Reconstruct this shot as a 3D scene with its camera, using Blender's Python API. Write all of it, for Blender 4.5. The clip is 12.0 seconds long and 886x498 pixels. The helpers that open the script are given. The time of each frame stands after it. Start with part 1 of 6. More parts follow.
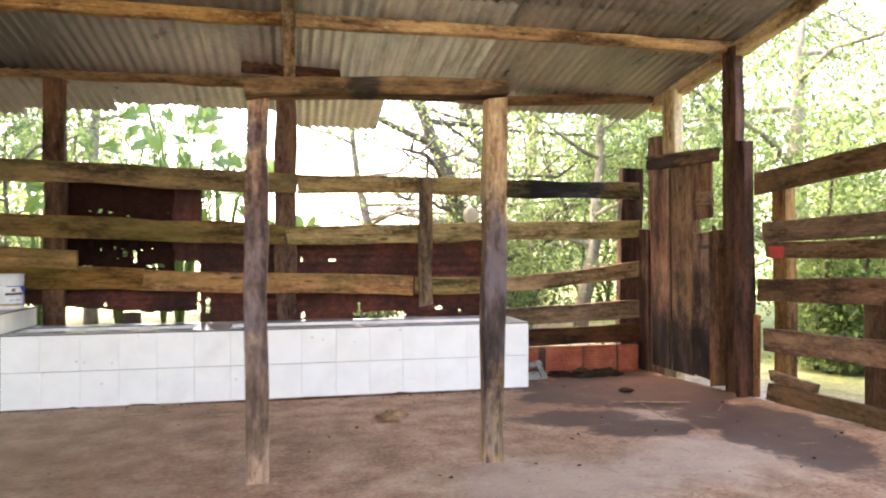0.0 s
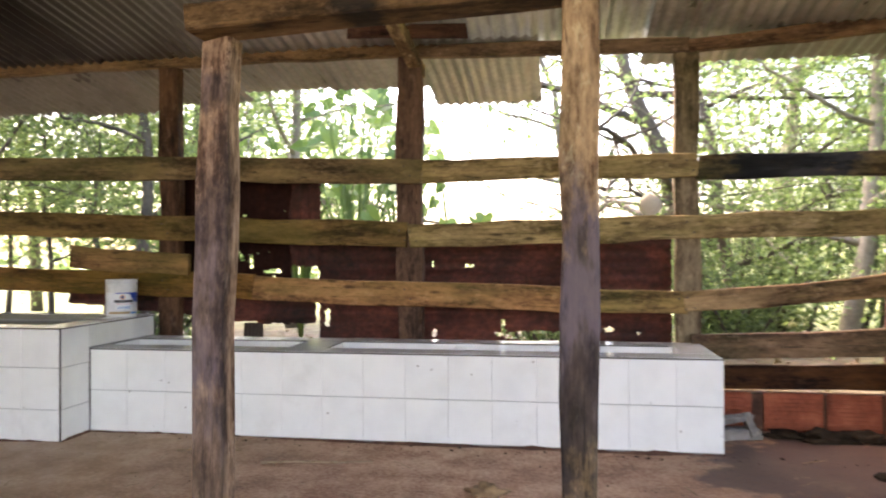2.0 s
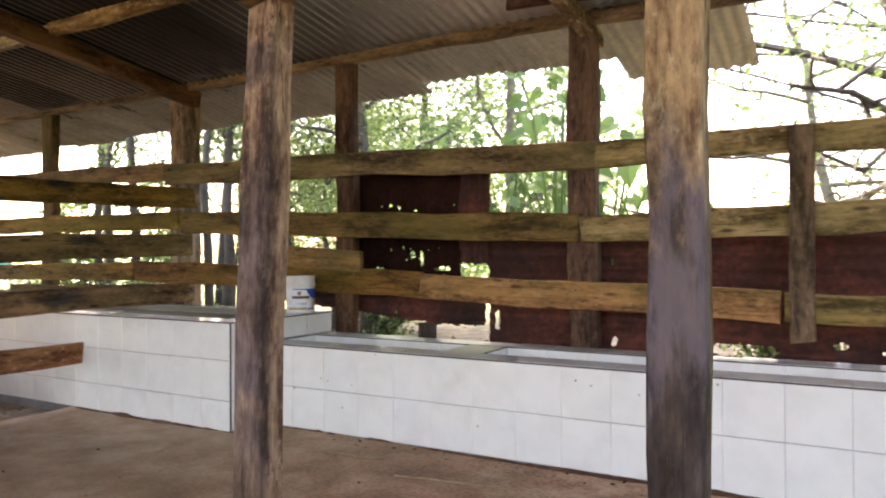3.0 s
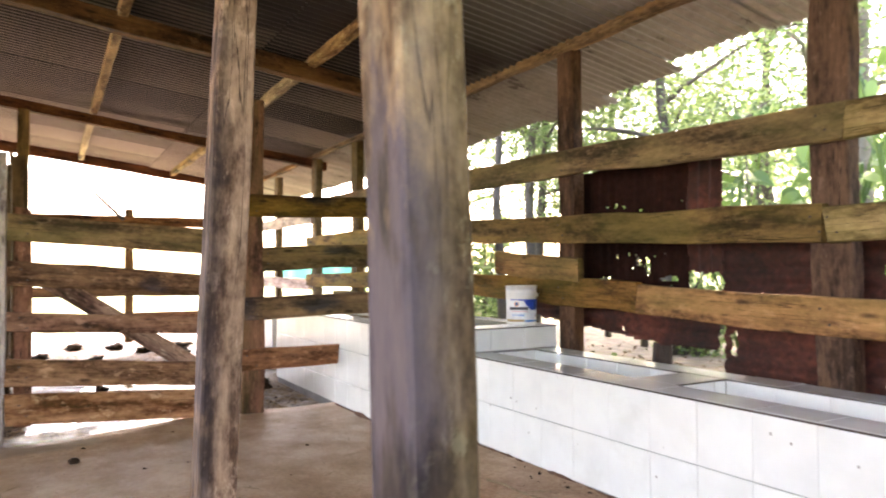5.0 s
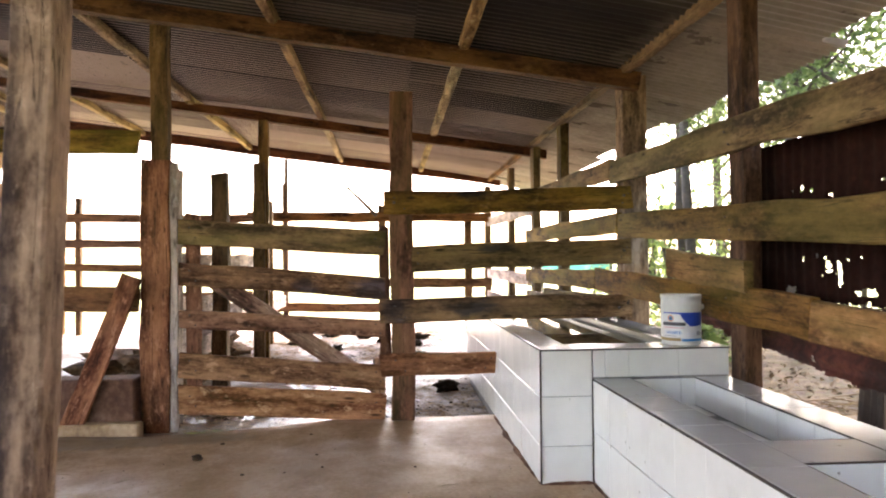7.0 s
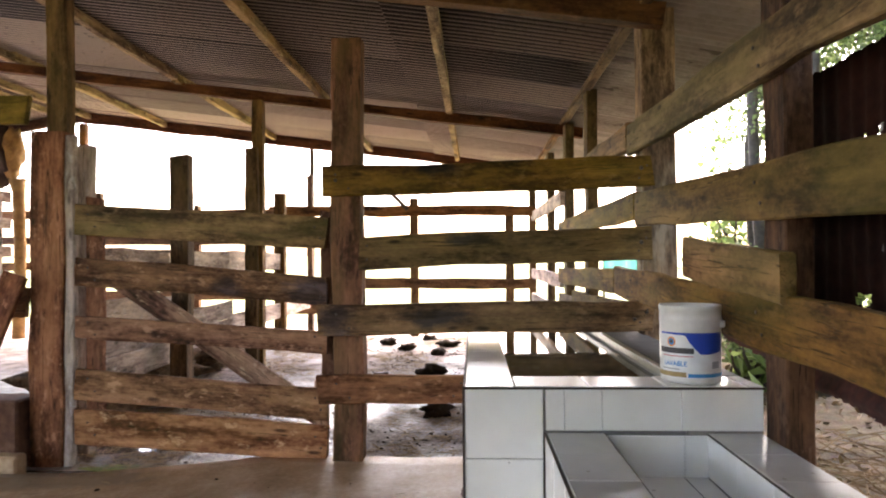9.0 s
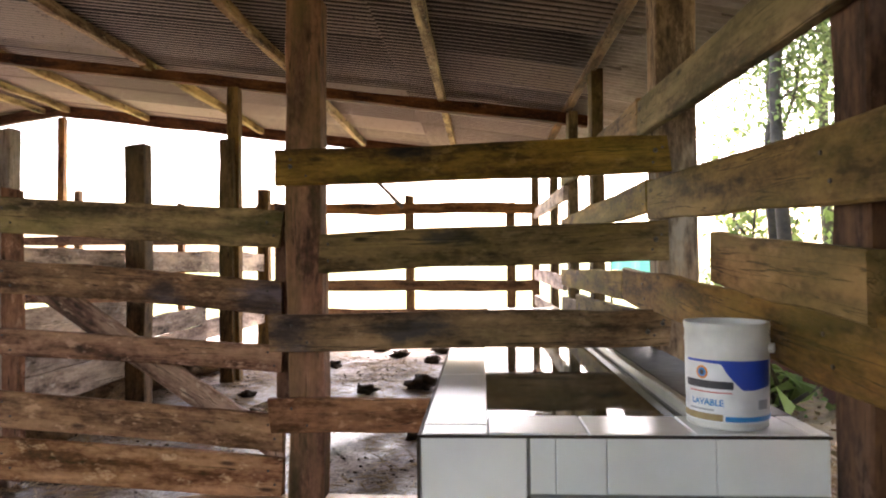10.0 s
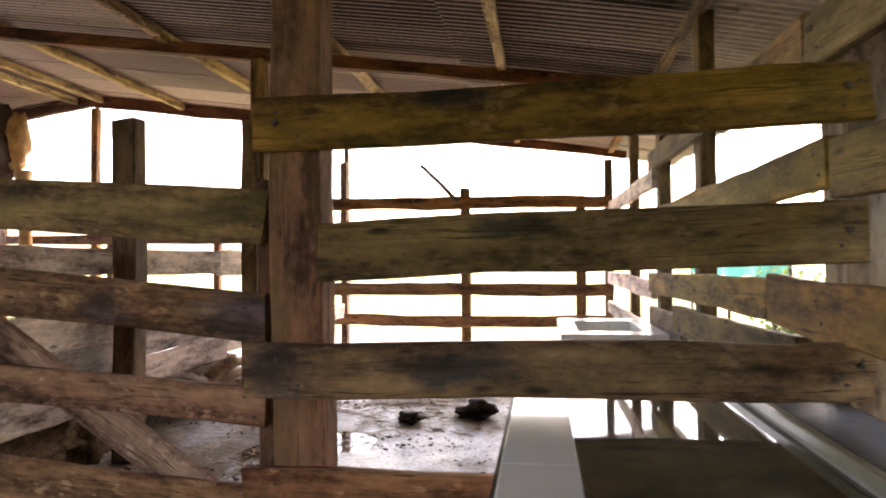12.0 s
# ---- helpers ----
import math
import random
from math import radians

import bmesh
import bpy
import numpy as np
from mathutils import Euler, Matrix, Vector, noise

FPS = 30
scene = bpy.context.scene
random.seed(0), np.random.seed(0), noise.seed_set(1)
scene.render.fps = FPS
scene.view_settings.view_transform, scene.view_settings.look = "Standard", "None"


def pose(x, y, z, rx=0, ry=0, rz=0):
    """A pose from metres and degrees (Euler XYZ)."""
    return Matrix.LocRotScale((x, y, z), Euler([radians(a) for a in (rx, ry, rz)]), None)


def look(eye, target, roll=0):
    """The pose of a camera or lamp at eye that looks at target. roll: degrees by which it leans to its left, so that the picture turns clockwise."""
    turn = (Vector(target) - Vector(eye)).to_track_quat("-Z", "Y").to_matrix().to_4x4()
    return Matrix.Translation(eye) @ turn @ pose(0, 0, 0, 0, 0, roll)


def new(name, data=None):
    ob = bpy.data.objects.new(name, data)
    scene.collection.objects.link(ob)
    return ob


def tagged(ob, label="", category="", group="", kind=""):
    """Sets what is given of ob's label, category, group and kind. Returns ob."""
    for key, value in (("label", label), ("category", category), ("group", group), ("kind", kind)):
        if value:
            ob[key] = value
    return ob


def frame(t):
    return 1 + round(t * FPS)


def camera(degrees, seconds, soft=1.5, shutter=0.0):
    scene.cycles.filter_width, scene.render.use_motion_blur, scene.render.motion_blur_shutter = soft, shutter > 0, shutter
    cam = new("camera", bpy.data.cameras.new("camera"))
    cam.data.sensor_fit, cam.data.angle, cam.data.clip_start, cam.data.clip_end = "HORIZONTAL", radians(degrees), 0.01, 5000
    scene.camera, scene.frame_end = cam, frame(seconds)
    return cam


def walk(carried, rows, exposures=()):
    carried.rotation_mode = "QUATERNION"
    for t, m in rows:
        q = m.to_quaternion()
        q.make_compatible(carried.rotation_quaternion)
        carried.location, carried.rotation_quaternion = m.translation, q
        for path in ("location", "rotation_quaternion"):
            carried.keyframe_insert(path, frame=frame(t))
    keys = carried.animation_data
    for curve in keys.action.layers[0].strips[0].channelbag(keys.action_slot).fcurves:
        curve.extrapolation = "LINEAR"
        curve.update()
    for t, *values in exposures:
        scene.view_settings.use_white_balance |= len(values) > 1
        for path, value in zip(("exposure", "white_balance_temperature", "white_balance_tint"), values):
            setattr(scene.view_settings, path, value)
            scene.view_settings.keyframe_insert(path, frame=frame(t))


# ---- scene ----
cam = camera(64.3, 12.0, soft=2.0, shutter=0.35)
EXPO = 4.03
PATH = [
    (0, (0.382, 0.076, 1.023), (0.798, 2.033, 1.042), -0.3),
    (0.5, (0.674, 0.42, 1.026), (1.097, 2.374, 1.044), -0.3),
    (1, (0.906, 0.729, 1.037), (1.089, 2.72, 1.066), -0.2),
    (1.5, (1.126, 1.038, 1.044), (1.056, 3.037, 1.059), -0.2),
    (2, (1.295, 1.358, 1.063), (0.973, 3.332, 1.08), -0.3),
    (2.5, (1.489, 1.681, 1.058), (0.783, 3.552, 1.077), -0.3),
    (4.5, (1.992, 2.812, 1.005), (0.446, 4.08, 1.048), -0.5),
    (5, (2.1, 3.07, 1.013), (0.356, 4.048, 1.072), -0.4),
    (5.5, (2.114, 3.371, 1.039), (0.275, 4.154, 1.078), -0.6),
    (5.8, (2.121, 3.532, 1.049), (0.246, 4.226, 1.085), -0.5),
    (6, (2.084, 3.678, 1.063), (0.184, 4.303, 1.102), -0.5),
    (6.5, (1.971, 3.964, 1.071), (0.025, 4.424, 1.103), -0.6),
    (7, (1.854, 4.268, 1.099), (-0.14, 4.419, 1.127), -0.5),
    (9, (0.747, 5.028, 1.062), (-1.251, 4.94, 1.093), -0.4),
    (9.5, (0.46, 5.106, 1.072), (-1.537, 5.013, 1.104), -0.4),
    (10, (0.142, 5.143, 1.064), (-1.855, 5.034, 1.096), -0.5),
    (10.5, (-0.15, 5.159, 1.063), (-2.146, 5.049, 1.096), -0.5),
    (11, (-0.465, 5.182, 1.029), (-2.461, 5.057, 1.062), -0.5),
    (11.5, (-0.724, 5.177, 1.067), (-2.715, 4.988, 1.101), -0.5),
    (12, (-0.932, 5.084, 1.07), (-2.912, 4.806, 1.104), -0.4),
]
walk(cam, [(t, look(eye, target, roll)) for t, eye, target, roll in PATH], exposures=[(t, EXPO + e, 7300, 25) for t, e in ((0.0, 0.13), (0.5, 0.08), (1.5, -0.12), (2.0, -0.22), (2.5, -0.32), (4.5, 0.22), (5.5, 0.45), (6.2, 0.45), (7.0, 0.08), (9.0, -0.15), (10.5, -0.20), (12.0, -0.28))])

# ---- world and sun ----
world = bpy.data.worlds.new("sky")
scene.world = world
world.use_nodes = True
wn = world.node_tree
sky = wn.nodes.new("ShaderNodeTexSky")
sky.sky_type = 'NISHITA'
sky.sun_disc = False
sky.sun_elevation = radians(52)
sky.sun_rotation = radians(300)
sky.air_density, sky.dust_density, sky.ozone_density = 1.2, 4.0, 1.0
wn.links.new(sky.outputs[0], wn.nodes["Background"].inputs[0])
wn.nodes["Background"].inputs[1].default_value = 0.15
sun = new("sun", bpy.data.lights.new("sun", 'SUN'))
sun.data.energy, sun.data.angle, sun.data.color = 0.7, radians(25), (1.0, 0.96, 0.9)
SUN_TO = Vector((math.sin(radians(300)) * math.cos(radians(52)), math.cos(radians(300)) * math.cos(radians(52)), math.sin(radians(52))))
sun.matrix_world = look(SUN_TO * 50, (0, 0, 0))


# ---- materials ----
def mat_new(name):
    m = bpy.data.materials.new(name)
    m.use_nodes = True
    nt = m.node_tree
    return m, nt, nt.nodes["Principled BSDF"]


def node(nt, kind, **inputs):
    n = nt.nodes.new(kind)
    for k, v in inputs.items():
        n.inputs[k.replace("_", " ")].default_value = v
    return n


def ramp(nt, fac, stops):
    r = nt.nodes.new("ShaderNodeValToRGB")
    el = r.color_ramp.elements
    while len(el) < len(stops):
        el.new(0.5)
    for e, (p, c) in zip(el, stops):
        e.position, e.color = p, (*c, 1)
    nt.links.new(fac, r.inputs[0])
    return r.outputs[0]


def mixc(nt, fac, a, b):
    m = nt.nodes.new("ShaderNodeMix")
    m.data_type = 'RGBA'
    for sock, v in ((m.inputs[0], fac), (m.inputs[6], a), (m.inputs[7], b)):
        if isinstance(v, bpy.types.NodeSocket):
            nt.links.new(v, sock)
        else:
            sock.default_value = v if isinstance(v, (int, float)) else (*v, 1)
    return m.outputs[2]


def mathn(nt, op, a, b=0.0, c=0.0, clamp=False):
    m = nt.nodes.new("ShaderNodeMath")
    m.operation, m.use_clamp = op, clamp
    for sock, v in zip(m.inputs, (a, b, c)):
        if isinstance(v, bpy.types.NodeSocket):
            nt.links.new(v, sock)
        else:
            sock.default_value = v
    return m.outputs[0]


def coords(nt, scale=(1, 1, 1), shift=True, out="Object"):
    tc = nt.nodes.new("ShaderNodeTexCoord")
    v = tc.outputs[out]
    if shift:
        oi = nt.nodes.new("ShaderNodeObjectInfo")
        add = nt.nodes.new("ShaderNodeVectorMath")
        add.operation = 'ADD'
        sc = nt.nodes.new("ShaderNodeVectorMath")
        sc.operation = 'SCALE'
        sc.inputs[0].default_value = (37.0, 11.0, 23.0)
        nt.links.new(oi.outputs["Random"], sc.inputs["Scale"])
        nt.links.new(v, add.inputs[0])
        nt.links.new(sc.outputs[0], add.inputs[1])
        v = add.outputs[0]
    mp = nt.nodes.new("ShaderNodeMapping")
    mp.inputs["Scale"].default_value = scale
    nt.links.new(v, mp.inputs[0])
    return mp.outputs[0]


def noisef(nt, vec, scale, detail=4.0, rough=0.55):
    n = node(nt, "ShaderNodeTexNoise", Scale=scale, Detail=detail, Roughness=rough)
    nt.links.new(vec, n.inputs["Vector"])
    return n.outputs["Fac"]


def bump(nt, bsdf, height, strength, dist=0.01):
    b = node(nt, "ShaderNodeBump", Strength=strength, Distance=dist)
    nt.links.new(height, b.inputs["Height"])
    nt.links.new(b.outputs[0], bsdf.inputs["Normal"])


def wood(name, dark, light, moss=0.0, mosscol=(0.075, 0.085, 0.012), grime=0.38, rough=0.8, stains=(), scuff=0.25, front=None):
    """Weathered sawn timber; the grain runs along the board's own x. stains: ovals of blackening, shade or light (x, y,
    half length, half width, strength, colour).
    """
    m, nt, b = mat_new(name)
    dark = (dark[0] * 0.76, dark[1] * 0.68, dark[2] * 0.58)
    light = (light[0] * 1.02, light[1] * 0.93, light[2] * 0.78)
    fine = noisef(nt, coords(nt, (4.0, 42, 42)), 1.0, 7, 0.7)
    wide = noisef(nt, coords(nt, (1.3, 8, 8)), 1.0, 6, 0.65)
    mott = noisef(nt, coords(nt, (2.4, 9, 9)), 1.0, 7, 0.62)
    grit = noisef(nt, coords(nt, (26, 46, 46)), 1.0, 5, 0.65)
    deep = tuple(d * 0.2 for d in dark)
    mid = tuple((d + l) / 2 for d, l in zip(dark, light))
    tone = mathn(nt, 'ADD', mathn(nt, 'MULTIPLY_ADD', grit, 0.17, mathn(nt, 'MULTIPLY', fine, 0.1)), mathn(nt, 'ADD', mathn(nt, 'MULTIPLY', wide, 0.35), mathn(nt, 'MULTIPLY', mott, 0.38)))
    col = ramp(nt, tone, [(0.395, deep), (0.452, dark), (0.515, mid), (0.595, light)])
    patch = noisef(nt, coords(nt, (1.5, 5, 5)), 1.0, 6, 0.65)
    col = mixc(nt, mathn(nt, 'MULTIPLY', ramp_f(nt, patch, 0.53, 0.66), grime), col, tuple(d * 0.25 for d in dark))
    if scuff:
        sc = noisef(nt, coords(nt, (9, 17, 17)), 1.0, 7, 0.72)
        col = mixc(nt, mathn(nt, 'MULTIPLY', ramp_f(nt, sc, 0.57, 0.64), scuff), col, tuple(min(0.7, l * 1.35 + 0.06) for l in light))
        fleck = node(nt, "ShaderNodeTexVoronoi", Scale=1.0)
        nt.links.new(coords(nt, (16, 30, 30)), fleck.inputs["Vector"])
        ff = mathn(nt, 'MULTIPLY', mathn(nt, 'SUBTRACT', 1.0, ramp_f(nt, fleck.outputs["Distance"], 0.12, 0.2)), ramp_f(nt, patch, 0.42, 0.34))
        col = mixc(nt, mathn(nt, 'MULTIPLY', ff, min(1.0, scuff * 1.4)), col, tuple(min(0.75, l * 1.3 + 0.1) for l in light))
    # drying checks along the grain
    crack = noisef(nt, coords(nt, (0.9, 26, 26)), 1.0, 3, 0.5)
    cf = mathn(nt, 'SUBTRACT', 1.0, ramp_f(nt, mathn(nt, 'ABSOLUTE', mathn(nt, 'SUBTRACT', crack, 0.5)), 0.004, 0.012))
    cf = mathn(nt, 'MULTIPLY', cf, ramp_f(nt, wide, 0.48, 0.56))
    col = mixc(nt, mathn(nt, 'MULTIPLY', cf, 0.75), col, tuple(d * 0.15 for d in dark))
    if moss:
        mz = noisef(nt, coords(nt, (1.0, 4, 4)), 1.0, 6, 0.65)
        col = mixc(nt, mathn(nt, 'MULTIPLY', ramp_f(nt, mz, 0.44, 0.6), moss), col, mosscol)
    knots = node(nt, "ShaderNodeTexVoronoi", Scale=1.0)
    nt.links.new(coords(nt, (3.2, 11, 11)), knots.inputs["Vector"])
    kf = mathn(nt, 'SUBTRACT', 1.0, ramp_f(nt, knots.outputs["Distance"], 0.06, 0.16))
    col = mixc(nt, mathn(nt, 'MULTIPLY', kf, 0.8), col, tuple(d * 0.2 for d in dark))
    oi = nt.nodes.new("ShaderNodeObjectInfo")
    hsv = nt.nodes.new("ShaderNodeHueSaturation")
    nt.links.new(mathn(nt, 'MULTIPLY_ADD', oi.outputs["Random"], 0.5, 0.75), hsv.inputs["Value"])
    second = mathn(nt, 'FRACT', mathn(nt, 'MULTIPLY', oi.outputs["Random"], 7.3))
    third = mathn(nt, 'FRACT', mathn(nt, 'MULTIPLY', oi.outputs["Random"], 13.7))
    nt.links.new(mathn(nt, 'MULTIPLY_ADD', second, 0.35, 0.83), hsv.inputs["Saturation"])
    nt.links.new(mathn(nt, 'MULTIPLY_ADD', third, 0.024, 0.486), hsv.inputs["Hue"])
    nt.links.new(col, hsv.inputs["Color"])
    col = hsv.outputs[0]
    if stains:
        tc = nt.nodes.new("ShaderNodeTexCoord")
        sx = nt.nodes.new("ShaderNodeSeparateXYZ")
        nt.links.new(tc.outputs["Object"], sx.inputs[0])
        wob = mathn(nt, 'MULTIPLY', mathn(nt, 'SUBTRACT', noisef(nt, coords(nt, (6, 12, 12)), 1.0, 7, 0.7), 0.5), 2.2)
        for cx, cy, rx, ry, k, c in stains:
            dx = mathn(nt, 'DIVIDE', mathn(nt, 'SUBTRACT', sx.outputs[0], cx), rx)
            dy = mathn(nt, 'DIVIDE', mathn(nt, 'SUBTRACT', sx.outputs[1], cy), ry)
            d = mathn(nt, 'SQRT', mathn(nt, 'ADD', mathn(nt, 'MULTIPLY', dx, dx), mathn(nt, 'MULTIPLY', dy, dy)))
            f = mathn(nt, 'SUBTRACT', 1.0, ramp_f(nt, mathn(nt, 'ADD', d, wob), 0.55, 1.15))
            if front is not None:
                f = mathn(nt, 'MULTIPLY', f, ramp_f(nt, mathn(nt, 'ADD', sx.outputs[2], mathn(nt, 'MULTIPLY', wob, 0.02)), front, 0.035))
            smear = ramp(nt, mott, [(0.36, tuple(q * 0.35 for q in c)), (0.5, c), (0.6, tuple(q * 3.4 for q in c))])
            col = mixc(nt, mathn(nt, 'MULTIPLY', f, k), col, smear)
    nt.links.new(col, b.inputs["Base Color"])
    b.inputs["Roughness"].default_value = rough
    b.inputs["Specular IOR Level"].default_value = 0.2
    bump(nt, b, mathn(nt, 'SUBTRACT', mathn(nt, 'ADD', mathn(nt, 'MULTIPLY', fine, 0.4), mott), mathn(nt, 'MULTIPLY', cf, 0.8)), 0.6, 0.008)
    return m


def ramp_f(nt, fac, lo, hi):
    r = nt.nodes.new("ShaderNodeMapRange")
    r.inputs[1].default_value, r.inputs[2].default_value = lo, hi
    nt.links.new(fac, r.inputs[0])
    return r.outputs[0]


BURN = (0.008, 0.008, 0.009)
GREASE = (0.026, 0.022, 0.03)
M_RAIL = wood("mossy_rail", (0.1, 0.058, 0.021), (0.34, 0.215, 0.08), moss=0.5, mosscol=(0.125, 0.105, 0.02), grime=0.5, scuff=0.18)
M_RAIL_PALE = wood("greyed_rail", (0.12, 0.088, 0.05), (0.37, 0.29, 0.185), moss=0.3, mosscol=(0.12, 0.115, 0.03), scuff=0.3)
M_RAIL_RED = wood("orange_rail", (0.14, 0.065, 0.022), (0.4, 0.2, 0.075), moss=0.4, grime=0.4)
M_RAIL_BURN = wood("burnt_rail", (0.1, 0.065, 0.024), (0.33, 0.24, 0.09), moss=0.4, stains=((0.52, 0, 0.5, 0.3, 0.97, BURN),))
M_CROSS = wood("cross_rail", (0.1, 0.058, 0.026), (0.33, 0.215, 0.095), moss=0.26, scuff=0.25, stains=((0.62, 0.01, 0.2, 0.06, 0.85, BURN), (0.1, 0, 0.1, 0.12, 0.7, GREASE)))
M_CROSS_B = wood("cross_rail_b", (0.1, 0.058, 0.026), (0.33, 0.215, 0.09), moss=0.28, mosscol=(0.12, 0.1, 0.02), scuff=0.25, stains=((0.6, 0.05, 0.13, 0.04, 0.8, BURN),))
M_GATE = wood("gate_board", (0.14, 0.064, 0.043), (0.43, 0.25, 0.175), moss=0.1, grime=0.5, scuff=0.5)
M_GATE_LOW = wood("splashed_gate_board", (0.17, 0.085, 0.056), (0.52, 0.34, 0.24), moss=0.12, grime=0.35, scuff=0.6)
M_GATE_S = wood("gate_board_stained", (0.115, 0.055, 0.04), (0.37, 0.215, 0.155), moss=0.12, grime=0.5, scuff=0.45, stains=((0.85, -0.01, 0.1, 0.06, 0.7, GREASE), (1.33, 0, 0.16, 0.09, 0.75, GREASE)))
M_POST = wood("post_wood", (0.08, 0.045, 0.023), (0.25, 0.155, 0.08), grime=0.5, moss=0.3, mosscol=(0.09, 0.075, 0.018))
M_GREYPOST = wood("greyed_post", (0.17, 0.125, 0.08), (0.44, 0.35, 0.235), grime=0.35, moss=0.2)
M_GATEPOST = wood("rust_brown_post", (0.085, 0.03, 0.011), (0.29, 0.12, 0.043), grime=0.6, moss=0.5, mosscol=(0.11, 0.07, 0.01), scuff=0.12)
# darker than post_wood; the shade on the backlit posts is in this colour
M_DARKPOST = wood("dark_post", (0.055, 0.028, 0.017), (0.16, 0.09, 0.052), grime=0.55)
M_PORTAL = wood("portal_post", (0.125, 0.08, 0.058), (0.47, 0.35, 0.275), grime=0.6, stains=((0.45, 0, 0.45, 0.3, 0.62, (0.045, 0.03, 0.023)), (1.0, 0, 0.5, 0.3, 0.66, GREASE), (1.65, 0, 0.07, 0.2, 0.6, GREASE)), scuff=0.35, front=0.0)
# darker still than dark_post, with the corner's shade put into its colour
M_SHADEPOST = wood("shaded_post", (0.028, 0.012, 0.008), (0.13, 0.062, 0.038), grime=0.6, scuff=0.12)
# the pale oval paints the light that reaches this post from behind
M_CORNER = wood("corner_post", (0.13, 0.075, 0.04), (0.4, 0.26, 0.145), grime=0.35, stains=((1.45, 0, 0.3, 0.3, 0.6, (0.13, 0.115, 0.095)),))
M_PORTAL_B = wood("portal_post_b", (0.16, 0.112, 0.08), (0.56, 0.44, 0.33), grime=0.65, moss=0.25, stains=((0.2, 0, 0.2, 0.2, 0.5, GREASE), (0.85, 0, 0.5, 0.2, 0.85, GREASE)), scuff=0.35, front=-0.06)
M_LINTEL = wood("lintel_wood", (0.1, 0.066, 0.038), (0.32, 0.225, 0.14), stains=((0.55, 0, 0.09, 0.2, 0.85, BURN),))
M_RAFTER = wood("rafter_wood", (0.07, 0.028, 0.015), (0.2, 0.095, 0.048))
M_PURLIN = wood("purlin_wood", (0.2, 0.13, 0.07), (0.56, 0.42, 0.25), grime=0.45, scuff=0.45)
M_EAVE = wood("eave_purlin_wood", (0.085, 0.048, 0.028), (0.27, 0.165, 0.09), grime=0.5)
M_ENDBEAM = wood("end_beam_wood", (0.3, 0.22, 0.14), (0.62, 0.52, 0.38), grime=0.2)
# the foot oval is damp, blackened further by painted corner shade
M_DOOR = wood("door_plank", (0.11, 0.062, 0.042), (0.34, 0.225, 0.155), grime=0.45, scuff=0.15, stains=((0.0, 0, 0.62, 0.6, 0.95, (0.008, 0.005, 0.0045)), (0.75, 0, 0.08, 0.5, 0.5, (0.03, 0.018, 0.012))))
M_DOOR_TOP = wood("door_plank_top", (0.11, 0.062, 0.042), (0.34, 0.225, 0.155), grime=0.45)
M_SIDE = wood("side_rail", (0.1, 0.056, 0.034), (0.28, 0.172, 0.107), moss=0.1)
# weathered boards, whitened for the light that reaches them from the open end
M_GREY = wood("whitish_board", (0.34, 0.29, 0.3), (0.74, 0.67, 0.68), grime=0.2, scuff=0.4)
M_FARW = wood("far_rail", (0.11, 0.062, 0.036), (0.26, 0.165, 0.095), grime=0.3)


def tile_material(name, film):
    """White glazed tile, mixed towards a mottled grey by the given strength."""
    m, nt, b = mat_new(name)
    n = noisef(nt, coords(nt, (1, 1, 1)), 5.0, 5)
    col = ramp(nt, n, [(0.3, (0.81, 0.8, 0.765)), (0.6, (0.88, 0.872, 0.835))])
    spot = node(nt, "ShaderNodeTexVoronoi", Scale=9.0)
    nt.links.new(coords(nt), spot.inputs["Vector"])
    dirt = mathn(nt, 'MULTIPLY', mathn(nt, 'LESS_THAN', spot.outputs["Distance"], 0.055), 0.6)
    col = mixc(nt, dirt, col, (0.22, 0.16, 0.11))
    sm = noisef(nt, coords(nt, (1, 1, 1)), 2.2, 6, 0.7)
    col = mixc(nt, mathn(nt, 'MULTIPLY', ramp_f(nt, sm, 0.56, 0.72), 0.16), col, (0.4, 0.34, 0.27))
    if film:
        col = mixc(nt, mathn(nt, 'MULTIPLY_ADD', sm, 0.5, film - 0.25), col, (0.29, 0.28, 0.265))
    nt.links.new(col, b.inputs["Base Color"])
    nt.links.new(mathn(nt, 'MULTIPLY_ADD', sm, 0.3, 0.06), b.inputs["Roughness"])
    bump(nt, b, n, 0.03, 0.01)
    return m


M_TILE = tile_material("white_glazed_tile", 0.0)
M_TOPTILE = tile_material("greyer_glazed_tile", 0.48)


def speckled(name, stops, scale=3.0, rough=0.9, bump_s=0.5, fine=30.0, bdist=0.01, spec=0.4):
    m, nt, b = mat_new(name)
    v = coords(nt)
    a, f = noisef(nt, v, scale, 6, 0.6), noisef(nt, v, fine, 4)
    col = ramp(nt, mathn(nt, 'MULTIPLY_ADD', a, 0.7, mathn(nt, 'MULTIPLY', f, 0.3)), stops)
    nt.links.new(col, b.inputs["Base Color"])
    b.inputs["Roughness"].default_value = rough
    b.inputs["Specular IOR Level"].default_value = spec
    bump(nt, b, mathn(nt, 'MULTIPLY_ADD', f, 0.4, a), bump_s, bdist)
    return m


